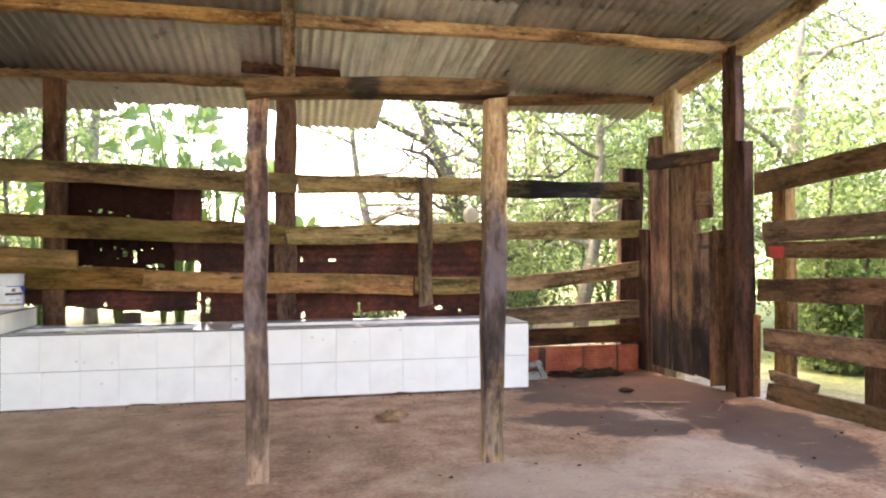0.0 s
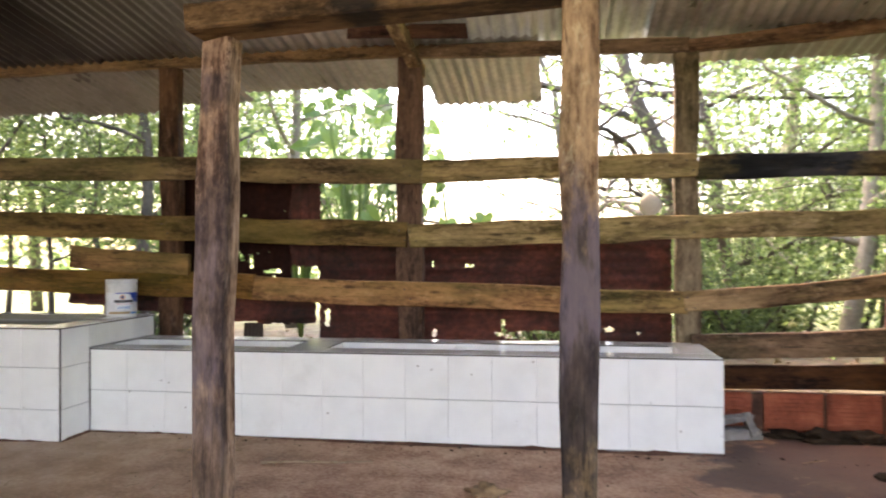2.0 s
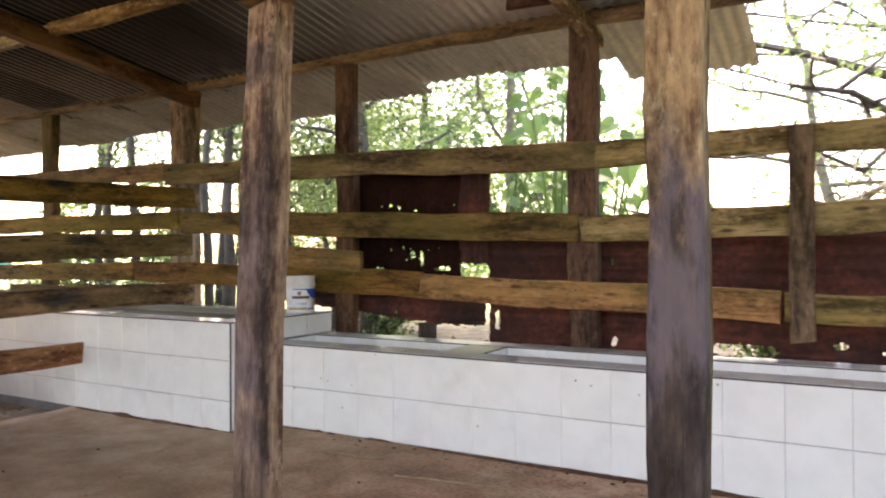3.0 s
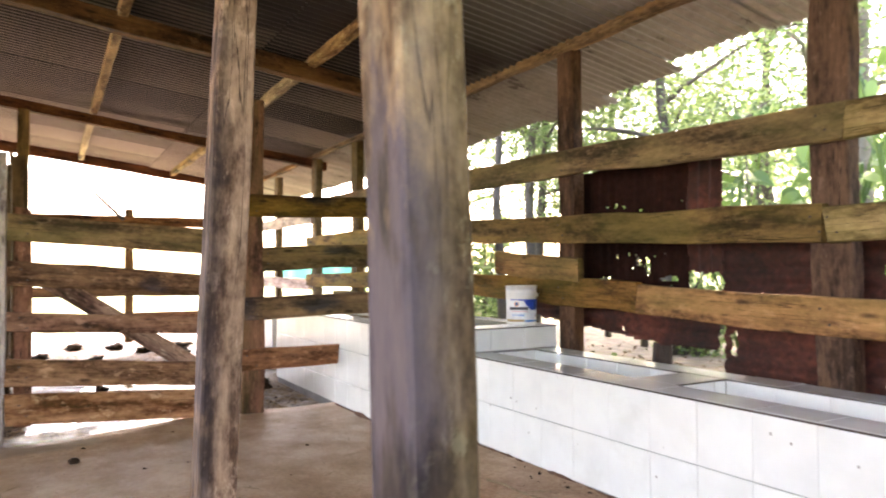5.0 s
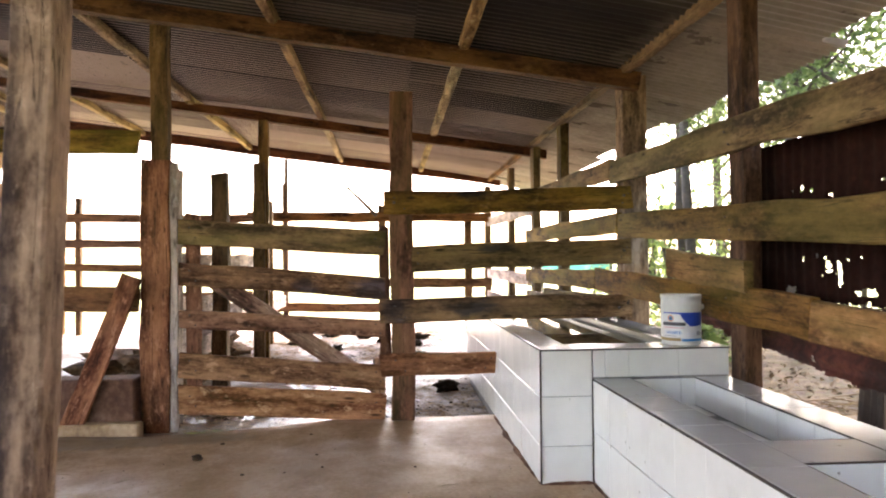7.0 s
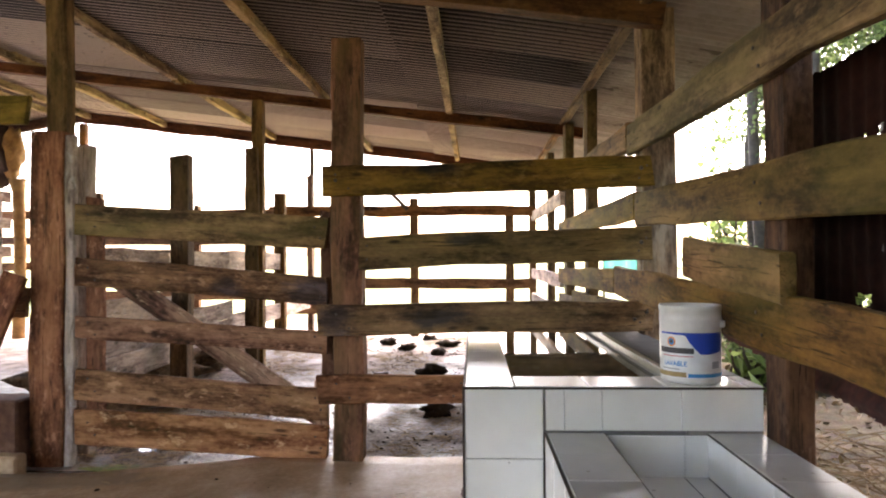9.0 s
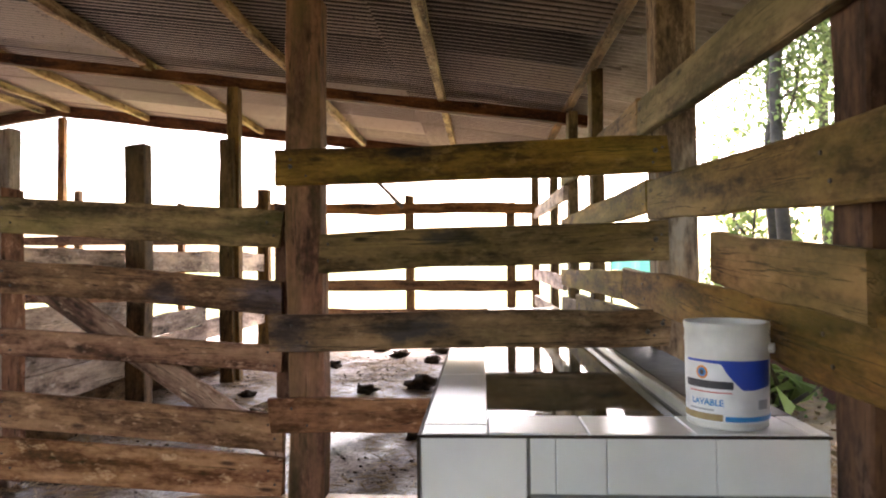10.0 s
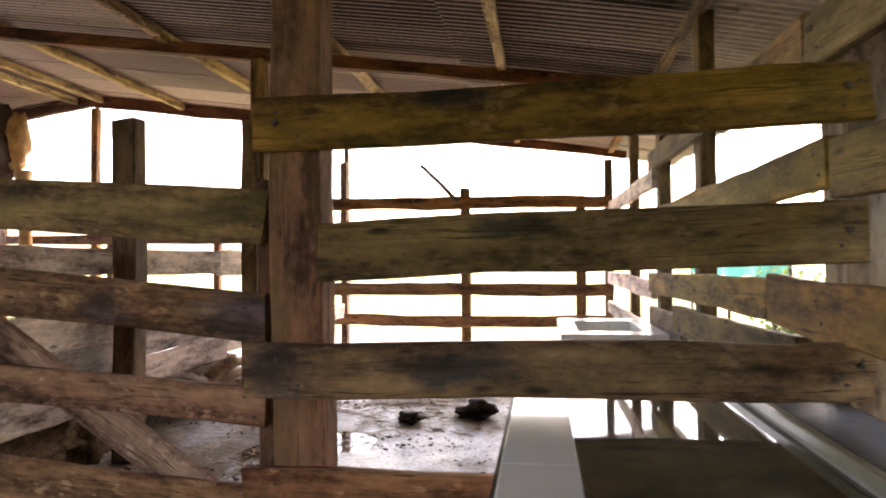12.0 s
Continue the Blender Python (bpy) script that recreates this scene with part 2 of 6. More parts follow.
M_GROUT = speckled("cement_grout", [(0.3, (0.12, 0.12, 0.12)), (0.7, (0.3, 0.29, 0.28))])
M_CEMENT = speckled("rough_cement", [(0.3, (0.22, 0.2, 0.18)), (0.7, (0.42, 0.4, 0.37))])
M_RIM = speckled("dull_cement_rim", [(0.3, (0.055, 0.052, 0.05)), (0.7, (0.17, 0.165, 0.16))], 3.0, 0.65)
M_BRICK = speckled("red_clay_brick", [(0.3, (0.16, 0.035, 0.016)), (0.5, (0.34, 0.085, 0.04)), (0.7, (0.48, 0.15, 0.075))], 5.0)
M_MUDWALL = speckled("mud_stained_plaster", [(0.35, (0.05, 0.022, 0.013)), (0.5, (0.125, 0.056, 0.033)), (0.66, (0.24, 0.135, 0.085))], 4.0)
M_MUDLEDGE = speckled("worn_ochre_ledge", [(0.35, (0.16, 0.08, 0.04)), (0.5, (0.38, 0.23, 0.12)), (0.66, (0.55, 0.38, 0.23))], 4.0, 0.6)
M_DUNG = speckled("dark_manure", [(0.3, (0.012, 0.008, 0.005)), (0.7, (0.055, 0.036, 0.022))], 9.0, 0.9, 1.0, 26.0, 0.03, 0.12)
M_HEAP = speckled("brown_straw_manure", [(0.35, (0.025, 0.014, 0.008)), (0.65, (0.2, 0.12, 0.065))], 9.0, 0.9, 1.0, 60.0, 0.03, 0.12)
M_CLAY = speckled("dry_yellow_clod", [(0.3, (0.25, 0.17, 0.08)), (0.7, (0.5, 0.38, 0.2))], 12.0)
M_CLOD = speckled("dry_brown_clod", [(0.3, (0.12, 0.065, 0.03)), (0.7, (0.42, 0.27, 0.14))], 14.0)
M_STICK = speckled("dry_stick", [(0.3, (0.2, 0.13, 0.07)), (0.7, (0.45, 0.33, 0.2))], 14.0)
M_TWIG = speckled("brown_twig", [(0.35, (0.07, 0.042, 0.022)), (0.65, (0.36, 0.24, 0.12))], 2.5)
M_PALE = speckled("pale_sack", [(0.3, (0.42, 0.37, 0.3)), (0.7, (0.62, 0.57, 0.48))], 7.0)
M_IRON = speckled("dark_iron", [(0.3, (0.02, 0.015, 0.012)), (0.7, (0.065, 0.042, 0.03))], 12.0, 0.55)
M_STONE = speckled("grey_stone", [(0.3, (0.1, 0.085, 0.075)), (0.7, (0.36, 0.33, 0.29))], 9.0)
M_GNARL = speckled("dark_gnarled_bark", [(0.3, (0.015, 0.01, 0.008)), (0.7, (0.06, 0.035, 0.025))], 6.0, 0.9, 0.9, 20.0, 0.03)
M_CUT = speckled("ochre_split_wood", [(0.3, (0.12, 0.06, 0.02)), (0.7, (0.34, 0.2, 0.075))], 8.0)
M_BARK = speckled("grey_bark", [(0.3, (0.09, 0.075, 0.055)), (0.7, (0.27, 0.24, 0.18))], 5.0, 0.9, 0.8, 25.0, 0.02)
M_BARK_D = speckled("dark_bark", [(0.3, (0.035, 0.03, 0.022)), (0.7, (0.12, 0.1, 0.075))], 5.0, 0.9, 0.8, 25.0, 0.02)


def floor_material():
    """Brown dirty concrete: dry dusty areas, dark damp patches with ragged edges, fine debris."""
    m, nt, b = mat_new("dirty_concrete")
    v = coords(nt, shift=False)
    big, mid, fine = noisef(nt, v, 0.7, 5, 0.6), noisef(nt, v, 4.0, 6, 0.65), noisef(nt, v, 45.0, 4, 0.6)
    col = ramp(nt, mathn(nt, 'MULTIPLY_ADD', mid, 0.6, mathn(nt, 'MULTIPLY', fine, 0.4)), [(0.34, (0.165, 0.078, 0.042)), (0.47, (0.4, 0.215, 0.125)), (0.6, (0.61, 0.4, 0.26))])
    col = mixc(nt, mathn(nt, 'MULTIPLY', ramp_f(nt, big, 0.45, 0.65), 0.5), col, (0.2, 0.105, 0.06))
    sep = nt.nodes.new("ShaderNodeSeparateXYZ")
    nt.links.new(v, sep.inputs[0])
    rag = noisef(nt, v, 9.0, 7, 0.7)
    edge = mathn(nt, 'ADD', mathn(nt, 'MULTIPLY', mathn(nt, 'SUBTRACT', noisef(nt, v, 2.2, 5, 0.6), 0.5), 1.5), mathn(nt, 'MULTIPLY', mathn(nt, 'SUBTRACT', rag, 0.5), 0.9))
    damp = None
    # the first patch is damp, widened and deepened with painted shade by the door
    for cx, cy, rx, ry in ((2.95, 5.05, 0.85, 0.85), (2.2, 4.85, 0.3, 0.2), (2.15, 4.25, 0.45, 0.22), (2.4, 3.92, 0.35, 0.22), (3.1, 3.9, 0.4, 1.2), (-2.75, 2.6, 0.35, 0.8)):
        dx = mathn(nt, 'DIVIDE', mathn(nt, 'SUBTRACT', sep.outputs[0], cx), rx)
        dy = mathn(nt, 'DIVIDE', mathn(nt, 'SUBTRACT', sep.outputs[1], cy), ry)
        d = mathn(nt, 'SQRT', mathn(nt, 'ADD', mathn(nt, 'MULTIPLY', dx, dx), mathn(nt, 'MULTIPLY', dy, dy)))
        f = mathn(nt, 'SUBTRACT', 1.0, ramp_f(nt, mathn(nt, 'ADD', d, edge), 0.84, 1.04))
        damp = f if damp is None else mathn(nt, 'MAXIMUM', damp, f)
    for cx, cy, rx, ry in ((2.45, 3.3, 0.5, 0.5), (2.6, 4.2, 0.25, 0.3), (1.5, 3.1, 0.6, 0.5)):
        dx = mathn(nt, 'DIVIDE', mathn(nt, 'SUBTRACT', sep.outputs[0], cx), rx)
        dy = mathn(nt, 'DIVIDE', mathn(nt, 'SUBTRACT', sep.outputs[1], cy), ry)
        d = mathn(nt, 'SQRT', mathn(nt, 'ADD', mathn(nt, 'MULTIPLY', dx, dx), mathn(nt, 'MULTIPLY', dy, dy)))
        f = mathn(nt, 'SUBTRACT', 1.0, ramp_f(nt, mathn(nt, 'ADD', d, edge), 0.5, 1.1))
        col = mixc(nt, mathn(nt, 'MULTIPLY', f, 0.55), col, (0.62, 0.47, 0.36))
    col = mixc(nt, mathn(nt, 'MULTIPLY', damp, mathn(nt, 'MULTIPLY_ADD', fine, 0.5, 0.55)), col, (0.058, 0.032, 0.028))
    speck = node(nt, "ShaderNodeTexVoronoi", Scale=16.0)
    nt.links.new(v, speck.inputs["Vector"])
    sf = mathn(nt, 'MULTIPLY', mathn(nt, 'LESS_THAN', speck.outputs["Distance"], 0.1), ramp_f(nt, big, 0.4, 0.55))
    col = mixc(nt, mathn(nt, 'MULTIPLY', sf, 0.7), col, (0.05, 0.03, 0.02))
    ochre = ramp_f(nt, mathn(nt, 'SUBTRACT', mathn(nt, 'MULTIPLY', edge, 0.5), sep.outputs[0]), -0.2, 1.2)
    col = mixc(nt, mathn(nt, 'MULTIPLY', ochre, mathn(nt, 'MULTIPLY_ADD', rag, 0.7, 0.15)), col, (0.4, 0.275, 0.145))
    nt.links.new(col, b.inputs["Base Color"])
    # wet ochre mud film trodden in by the gate
    wet = ramp_f(nt, mathn(nt, 'SUBTRACT', mathn(nt, 'MULTIPLY', edge, 0.6), sep.outputs[0]), 0.3, 1.5)
    wet = mathn(nt, 'MULTIPLY', wet, ramp_f(nt, mathn(nt, 'ADD', mid, mathn(nt, 'MULTIPLY', big, 0.4)), 0.5, 0.85))
    rgh = mathn(nt, 'SUBTRACT', mathn(nt, 'MULTIPLY_ADD', mid, 0.3, 0.55), mathn(nt, 'MULTIPLY', damp, 0.1))
    nt.links.new(mathn(nt, 'SUBTRACT', rgh, mathn(nt, 'MULTIPLY', wet, 0.28)), b.inputs["Roughness"])
    nt.links.new(mathn(nt, 'MULTIPLY_ADD', wet, 0.3, 0.25), b.inputs["Specular IOR Level"])
    bump(nt, b, mathn(nt, 'ADD', mathn(nt, 'MULTIPLY', fine, 0.25), mid), 0.4, 0.012)
    return m


M_FLOOR = floor_material()


def ground_material():
    """Yard mud with puddles under and beside the shed, leaf litter behind the fence, dry grass further out."""
    m, nt, b = mat_new("yard_ground")
    b.inputs["Specular IOR Level"].default_value = 0.3
    v = coords(nt, shift=False)
    big, mid, fine = noisef(nt, v, 0.8, 5, 0.6), noisef(nt, v, 5.0, 6, 0.65), noisef(nt, v, 38.0, 5, 0.65)
    mud = ramp(nt, mathn(nt, 'MULTIPLY_ADD', mid, 0.5, mathn(nt, 'MULTIPLY', fine, 0.5)), [(0.36, (0.06, 0.042, 0.03)), (0.5, (0.27, 0.215, 0.175)), (0.64, (0.5, 0.43, 0.38))])
    lit = node(nt, "ShaderNodeTexVoronoi", Scale=13.0)
    nt.links.new(v, lit.inputs["Vector"])
    litter = mixc(nt, 0.08, ramp(nt, fine, [(0.3, (0.07, 0.045, 0.026)), (0.6, (0.34, 0.25, 0.165))]), lit.outputs["Color"])
    litter = mixc(nt, 0.75, litter, ramp(nt, mid, [(0.35, (0.06, 0.042, 0.022)), (0.65, (0.24, 0.18, 0.105))]))
    grass = ramp(nt, mathn(nt, 'MULTIPLY_ADD', mid, 0.5, mathn(nt, 'MULTIPLY', fine, 0.5)), [(0.35, (0.08, 0.11, 0.03)), (0.65, (0.3, 0.32, 0.12))])
    sep = nt.nodes.new("ShaderNodeSeparateXYZ")
    nt.links.new(v, sep.inputs[0])
    wob = mathn(nt, 'MULTIPLY', mathn(nt, 'SUBTRACT', big, 0.5), 2.0)
    behind = ramp_f(nt, mathn(nt, 'ADD', sep.outputs[1], mathn(nt, 'MULTIPLY', wob, 0.3)), 5.95, 6.25)
    col = mixc(nt, behind, mud, litter)
    away = mathn(nt, 'MAXIMUM', ramp_f(nt, mathn(nt, 'SUBTRACT', wob, sep.outputs[0]), 10.5, 12.5), mathn(nt, 'MAXIMUM', ramp_f(nt, mathn(nt, 'ADD', wob, sep.outputs[0]), 3.9, 5.0), ramp_f(nt, mathn(nt, 'ADD', wob, sep.outputs[1]), 10.0, 13.0)))
    col = mixc(nt, away, col, grass)
    nt.links.new(col, b.inputs["Base Color"])
    pud = mathn(nt, 'MULTIPLY', ramp_f(nt, big, 0.44, 0.53), mathn(nt, 'SUBTRACT', 1.0, mathn(nt, 'MAXIMUM', behind, away)))
    pud = mathn(nt, 'MULTIPLY', pud, 0.66)
    for cx, cy, rx, ry in ((-3.4, 3.4, 0.55, 0.9), (-4.6, 3.9, 0.9, 0.5)):
        dx = mathn(nt, 'DIVIDE', mathn(nt, 'SUBTRACT', sep.outputs[0], cx), rx)
        dy = mathn(nt, 'DIVIDE', mathn(nt, 'SUBTRACT', sep.outputs[1], cy), ry)
        d = mathn(nt, 'ADD', mathn(nt, 'MULTIPLY', dx, dx), mathn(nt, 'MULTIPLY', dy, dy))
        pud = mathn(nt, 'MAXIMUM', pud, mathn(nt, 'SUBTRACT', 1.0, ramp_f(nt, mathn(nt, 'ADD', d, wob), 0.7, 1.1)))
    nt.links.new(mathn(nt, 'MULTIPLY_ADD', pud, -0.66, 0.8), b.inputs["Roughness"])
    bp = node(nt, "ShaderNodeBump", Distance=0.03)
    nt.links.new(mathn(nt, 'ADD', mathn(nt, 'MULTIPLY', fine, 0.4), mid), bp.inputs["Height"])
    nt.links.new(mathn(nt, 'MULTIPLY_ADD', pud, -0.4, 0.9), bp.inputs["Strength"])
    nt.links.new(bp.outputs[0], b.inputs["Normal"])
    return m


M_GROUND = ground_material()


def roof_material(name, pale_zinc):
    """Galvanised corrugated sheets: old ones grey, dusty and rust streaked, near-black with soot and painted shade
    towards the gate; pale ones brighter.
    """
    m, nt, b = mat_new(name)
    v = coords(nt, shift=False)
    geo = nt.nodes.new("ShaderNodeNewGeometry")
    rnd = geo.outputs["Random Per Island"]
    a = noisef(nt, coords(nt, (2.0, 0.7, 1), False), 1.6, 6, 0.65)
    f = noisef(nt, v, 22.0, 4)
    if pale_zinc:
        col = ramp(nt, mathn(nt, 'MULTIPLY_ADD', a, 0.75, mathn(nt, 'MULTIPLY', f, 0.25)), [(0.34, (0.36, 0.38, 0.34)), (0.5, (0.6, 0.63, 0.58)), (0.66, (0.74, 0.77, 0.72))])
        streak = noisef(nt, coords(nt, (14, 0.8, 1), False), 1.0, 5, 0.6)
        col = mixc(nt, mathn(nt, 'MULTIPLY', ramp_f(nt, streak, 0.55, 0.7), 0.6), col, (0.2, 0.14, 0.09))
        nt.links.new(col, b.inputs["Base Color"])
        b.inputs["Metallic"].default_value = 0.35
        nt.links.new(mathn(nt, 'MULTIPLY_ADD', a, 0.3, 0.2), b.inputs["Roughness"])
        bump(nt, b, f, 0.04, 0.003)
        return m
    col = ramp(nt, mathn(nt, 'MULTIPLY_ADD', a, 0.75, mathn(nt, 'MULTIPLY', f, 0.25)), [(0.34, (0.16, 0.145, 0.125)), (0.5, (0.32, 0.3, 0.265)), (0.66, (0.51, 0.485, 0.44))])
    col = mixc(nt, mathn(nt, 'MULTIPLY', ramp_f(nt, rnd, 0.2, 0.9), 0.55), col, (0.13, 0.108, 0.085))
    col = mixc(nt, mathn(nt, 'MULTIPLY', ramp_f(nt, a, 0.56, 0.72), 0.5), col, (0.21, 0.135, 0.085))
    # soot over the gate end, deepened with painted roof shade up to the eave
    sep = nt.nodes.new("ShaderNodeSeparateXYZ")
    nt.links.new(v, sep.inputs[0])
    soot_shade = mathn(nt, 'MULTIPLY', ramp_f(nt, mathn(nt, 'SUBTRACT', mathn(nt, 'MULTIPLY', a, 1.2), sep.outputs[0]), 1.0, 2.6), ramp_f(nt, mathn(nt, 'SUBTRACT', mathn(nt, 'MULTIPLY', a, 0.8), sep.outputs[1]), -5.75, -5.45))
    dark_col = mixc(nt, ramp_f(nt, a, 0.42, 0.62), (0.0085, 0.0055, 0.0048), (0.026, 0.017, 0.0135))
    # the last sheets are painted lighter and rustier for light from the open end
    dark_col = mixc(nt, ramp_f(nt, mathn(nt, 'SUBTRACT', mathn(nt, 'MULTIPLY', a, 0.8), sep.outputs[0]), 6.3, 7.2), dark_col, (0.1, 0.062, 0.047))
    # worn paints the pale glints of sky along the corrugation crowns
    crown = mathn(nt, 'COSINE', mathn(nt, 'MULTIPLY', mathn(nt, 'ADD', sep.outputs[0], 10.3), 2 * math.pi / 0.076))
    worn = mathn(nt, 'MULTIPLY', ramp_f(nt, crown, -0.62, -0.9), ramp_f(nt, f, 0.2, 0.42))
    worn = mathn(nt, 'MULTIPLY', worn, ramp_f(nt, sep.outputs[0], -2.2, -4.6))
    dark_col = mixc(nt, mathn(nt, 'MULTIPLY', worn, 0.9), dark_col, (0.4, 0.31, 0.25))
    col = mixc(nt, mathn(nt, 'MULTIPLY', soot_shade, 0.97), col, dark_col)
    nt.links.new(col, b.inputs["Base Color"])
    nt.links.new(mathn(nt, 'MULTIPLY_ADD', soot_shade, -0.28, 0.3), b.inputs["Metallic"])
    nt.links.new(mathn(nt, 'MULTIPLY_ADD', soot_shade, -0.4, 0.7), b.inputs["Specular IOR Level"])
    nt.links.new(mathn(nt, 'SUBTRACT', mathn(nt, 'MULTIPLY_ADD', a, 0.3, 0.16), mathn(nt, 'MULTIPLY', soot_shade, -0.05)), b.inputs["Roughness"])
    bump(nt, b, f, 0.03, 0.003)
    return m


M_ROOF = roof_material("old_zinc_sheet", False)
M_ZINC = roof_material("bright_zinc_sheet", True)


def rust_material():
    m, nt, b = mat_new("rusted_sheet")
    v = coords(nt)
    a, f = noisef(nt, v, 2.5, 6, 0.65), noisef(nt, v, 28.0, 4)
    col = ramp(nt, mathn(nt, 'MULTIPLY_ADD', a, 0.7, mathn(nt, 'MULTIPLY', f, 0.3)), [(0.36, (0.01, 0.0035, 0.003)), (0.5, (0.052, 0.0125, 0.0085)), (0.66, (0.15, 0.038, 0.024))])
    nt.links.new(col, b.inputs["Base Color"])
    b.inputs["Roughness"].default_value = 0.85
    bump(nt, b, f, 0.4, 0.004)
    return m


M_RUST = rust_material()
M_BLACKRUST = speckled("blackened_sheet", [(0.35, (0.008, 0.0035, 0.003)), (0.6, (0.027, 0.0105, 0.008)), (0.74, (0.065, 0.024, 0.016))], 3.0, 0.9, spec=0.08)


def leaf_material(name, dark, light, trans=0.45):
    m, nt, b = mat_new(name)
    geo = nt.nodes.new("ShaderNodeNewGeometry")
    oi = nt.nodes.new("ShaderNodeObjectInfo")
    pick = mathn(nt, 'FRACT', mathn(nt, 'ADD', geo.outputs["Random Per Island"], oi.outputs["Random"]))
    col = ramp(nt, pick, [(0.0, dark), (0.6, tuple((d + l) / 2 for d, l in zip(dark, light))), (1.0, light)])
    nt.links.new(col, b.inputs["Base Color"])
    b.inputs["Roughness"].default_value = 0.45
    t = nt.nodes.new("ShaderNodeBsdfTranslucent")
    nt.links.new(mixc(nt, 0.3, col, (0.25, 0.36, 0.12)), t.inputs[0])
    mx = nt.nodes.new("ShaderNodeMixShader")
    mx.inputs[0].default_value = trans
    nt.links.new(b.outputs[0], mx.inputs[1])
    nt.links.new(t.outputs[0], mx.inputs[2])
    nt.links.new(mx.outputs[0], nt.nodes["Material Output"].inputs[0])
    return m


M_LEAF = leaf_material("yellow_green_leaf", (0.03, 0.065, 0.02), (0.3, 0.41, 0.13), 0.55)
M_LEAF_D = leaf_material("dark_green_leaf", (0.03, 0.06, 0.022), (0.22, 0.3, 0.1), 0.55)
M_LEAF_B = leaf_material("broad_green_leaf", (0.025, 0.075, 0.012), (0.17, 0.27, 0.045), 0.4)
M_LITTER = leaf_material("dry_leaf", (0.09, 0.045, 0.02), (0.3, 0.2, 0.11), 0.1)


def plain(name, col, rough=0.5, metal=0.0, spec=0.5):
    m, nt, b = mat_new(name)
    n = noisef(nt, coords(nt), 18.0, 4)
    nt.links.new(ramp(nt, n, [(0.3, tuple(c * 0.82 for c in col)), (0.65, col)]), b.inputs["Base Color"])
    b.inputs["Roughness"].default_value, b.inputs["Metallic"].default_value = rough, metal
    b.inputs["Specular IOR Level"].default_value = spec
    return m


M_PLASTIC = plain("white_bucket_plastic", (0.74, 0.74, 0.71), 0.4)
M_LABEL = plain("white_label", (0.8, 0.81, 0.82), 0.3)
M_BLUE = plain("blue_print", (0.015, 0.07, 0.45), 0.3)
M_SKYBLUE = plain("light_blue_print", (0.02, 0.25, 0.6), 0.3)
M_INK = plain("dark_grey_print", (0.045, 0.045, 0.055), 0.3)
M_ORANGE = plain("orange_print", (0.75, 0.25, 0.03), 0.3)
M_REDP = plain("red_print", (0.6, 0.03, 0.03), 0.3)
M_GREYP = plain("pale_grey_print", (0.4, 0.42, 0.45), 0.4)
M_REDPAINT = plain("faded_red_paint", (0.5, 0.04, 0.04), 0.7)
M_NET = plain("teal_net", (0.02, 0.42, 0.3), 0.6)
M_GLINT = plain("pale_glint_strip", (0.3, 0.28, 0.21), 0.4)


def water_material():
    m, nt, b = mat_new("dark_still_water")
    b.inputs["Base Color"].default_value = (0.08, 0.074, 0.048, 1)
    b.inputs["Roughness"].default_value = 0.04
    b.inputs["IOR"].default_value = 1.33
    b.inputs["Specular IOR Level"].default_value = 0.9
    bump(nt, b, noisef(nt, coords(nt, shift=False), 5.0, 2), 0.02, 0.01)
    return m


M_WATER = water_material()
M_PUDDLE = plain("muddy_water", (0.16, 0.13, 0.105), 0.07, 0.0, 0.9)
M_ALGAE = speckled("green_algae", [(0.35, (0.06, 0.08, 0.01)), (0.65, (0.28, 0.33, 0.06))], 14.0, 0.5)

# ---- building helpers ----
PLACE = {}
NAIL = []


def thing(name, at, label, category, group="", kind=""):
    ob = new(name)
    ob.empty_display_size = 0.2
    ob.matrix_basis = Matrix.Translation(at)
    PLACE[ob] = Matrix.Translation(at)
    return tagged(ob, label, category, group, kind)


def put(name, verts, faces, mat, parent=None, m=None, label="", smooth=False, mesh=None):
    """One mesh object at the pose m (in the world), under parent if there is one."""
    me = mesh
    if me is None:
        me = bpy.data.meshes.new(name)
        me.from_pydata([tuple(v) for v in verts], [], faces)
        me.materials.append(mat)
        if smooth:
            me.polygons.foreach_set("use_smooth", [True] * len(me.polygons))
        me.update()
    ob = new(name, me)
    m = m or Matrix()
    PLACE[ob] = m
    if parent:
        ob.parent = parent
        ob.matrix_basis = PLACE[parent].inverted() @ m
    else:
        ob.matrix_basis = m
    if label:
        tagged(ob, label)
    return ob


def part(name, bm, material, parent, label="", m=None, smooth=False):
    me = bpy.data.meshes.new(name)
    bm.to_mesh(me)
    bm.free()
    me.materials.append(material)
    if smooth:
        me.polygons.foreach_set("use_smooth", [True] * len(me.polygons))
    return put(name, None, None, material, parent, m, label, mesh=me)


SEED = [0]


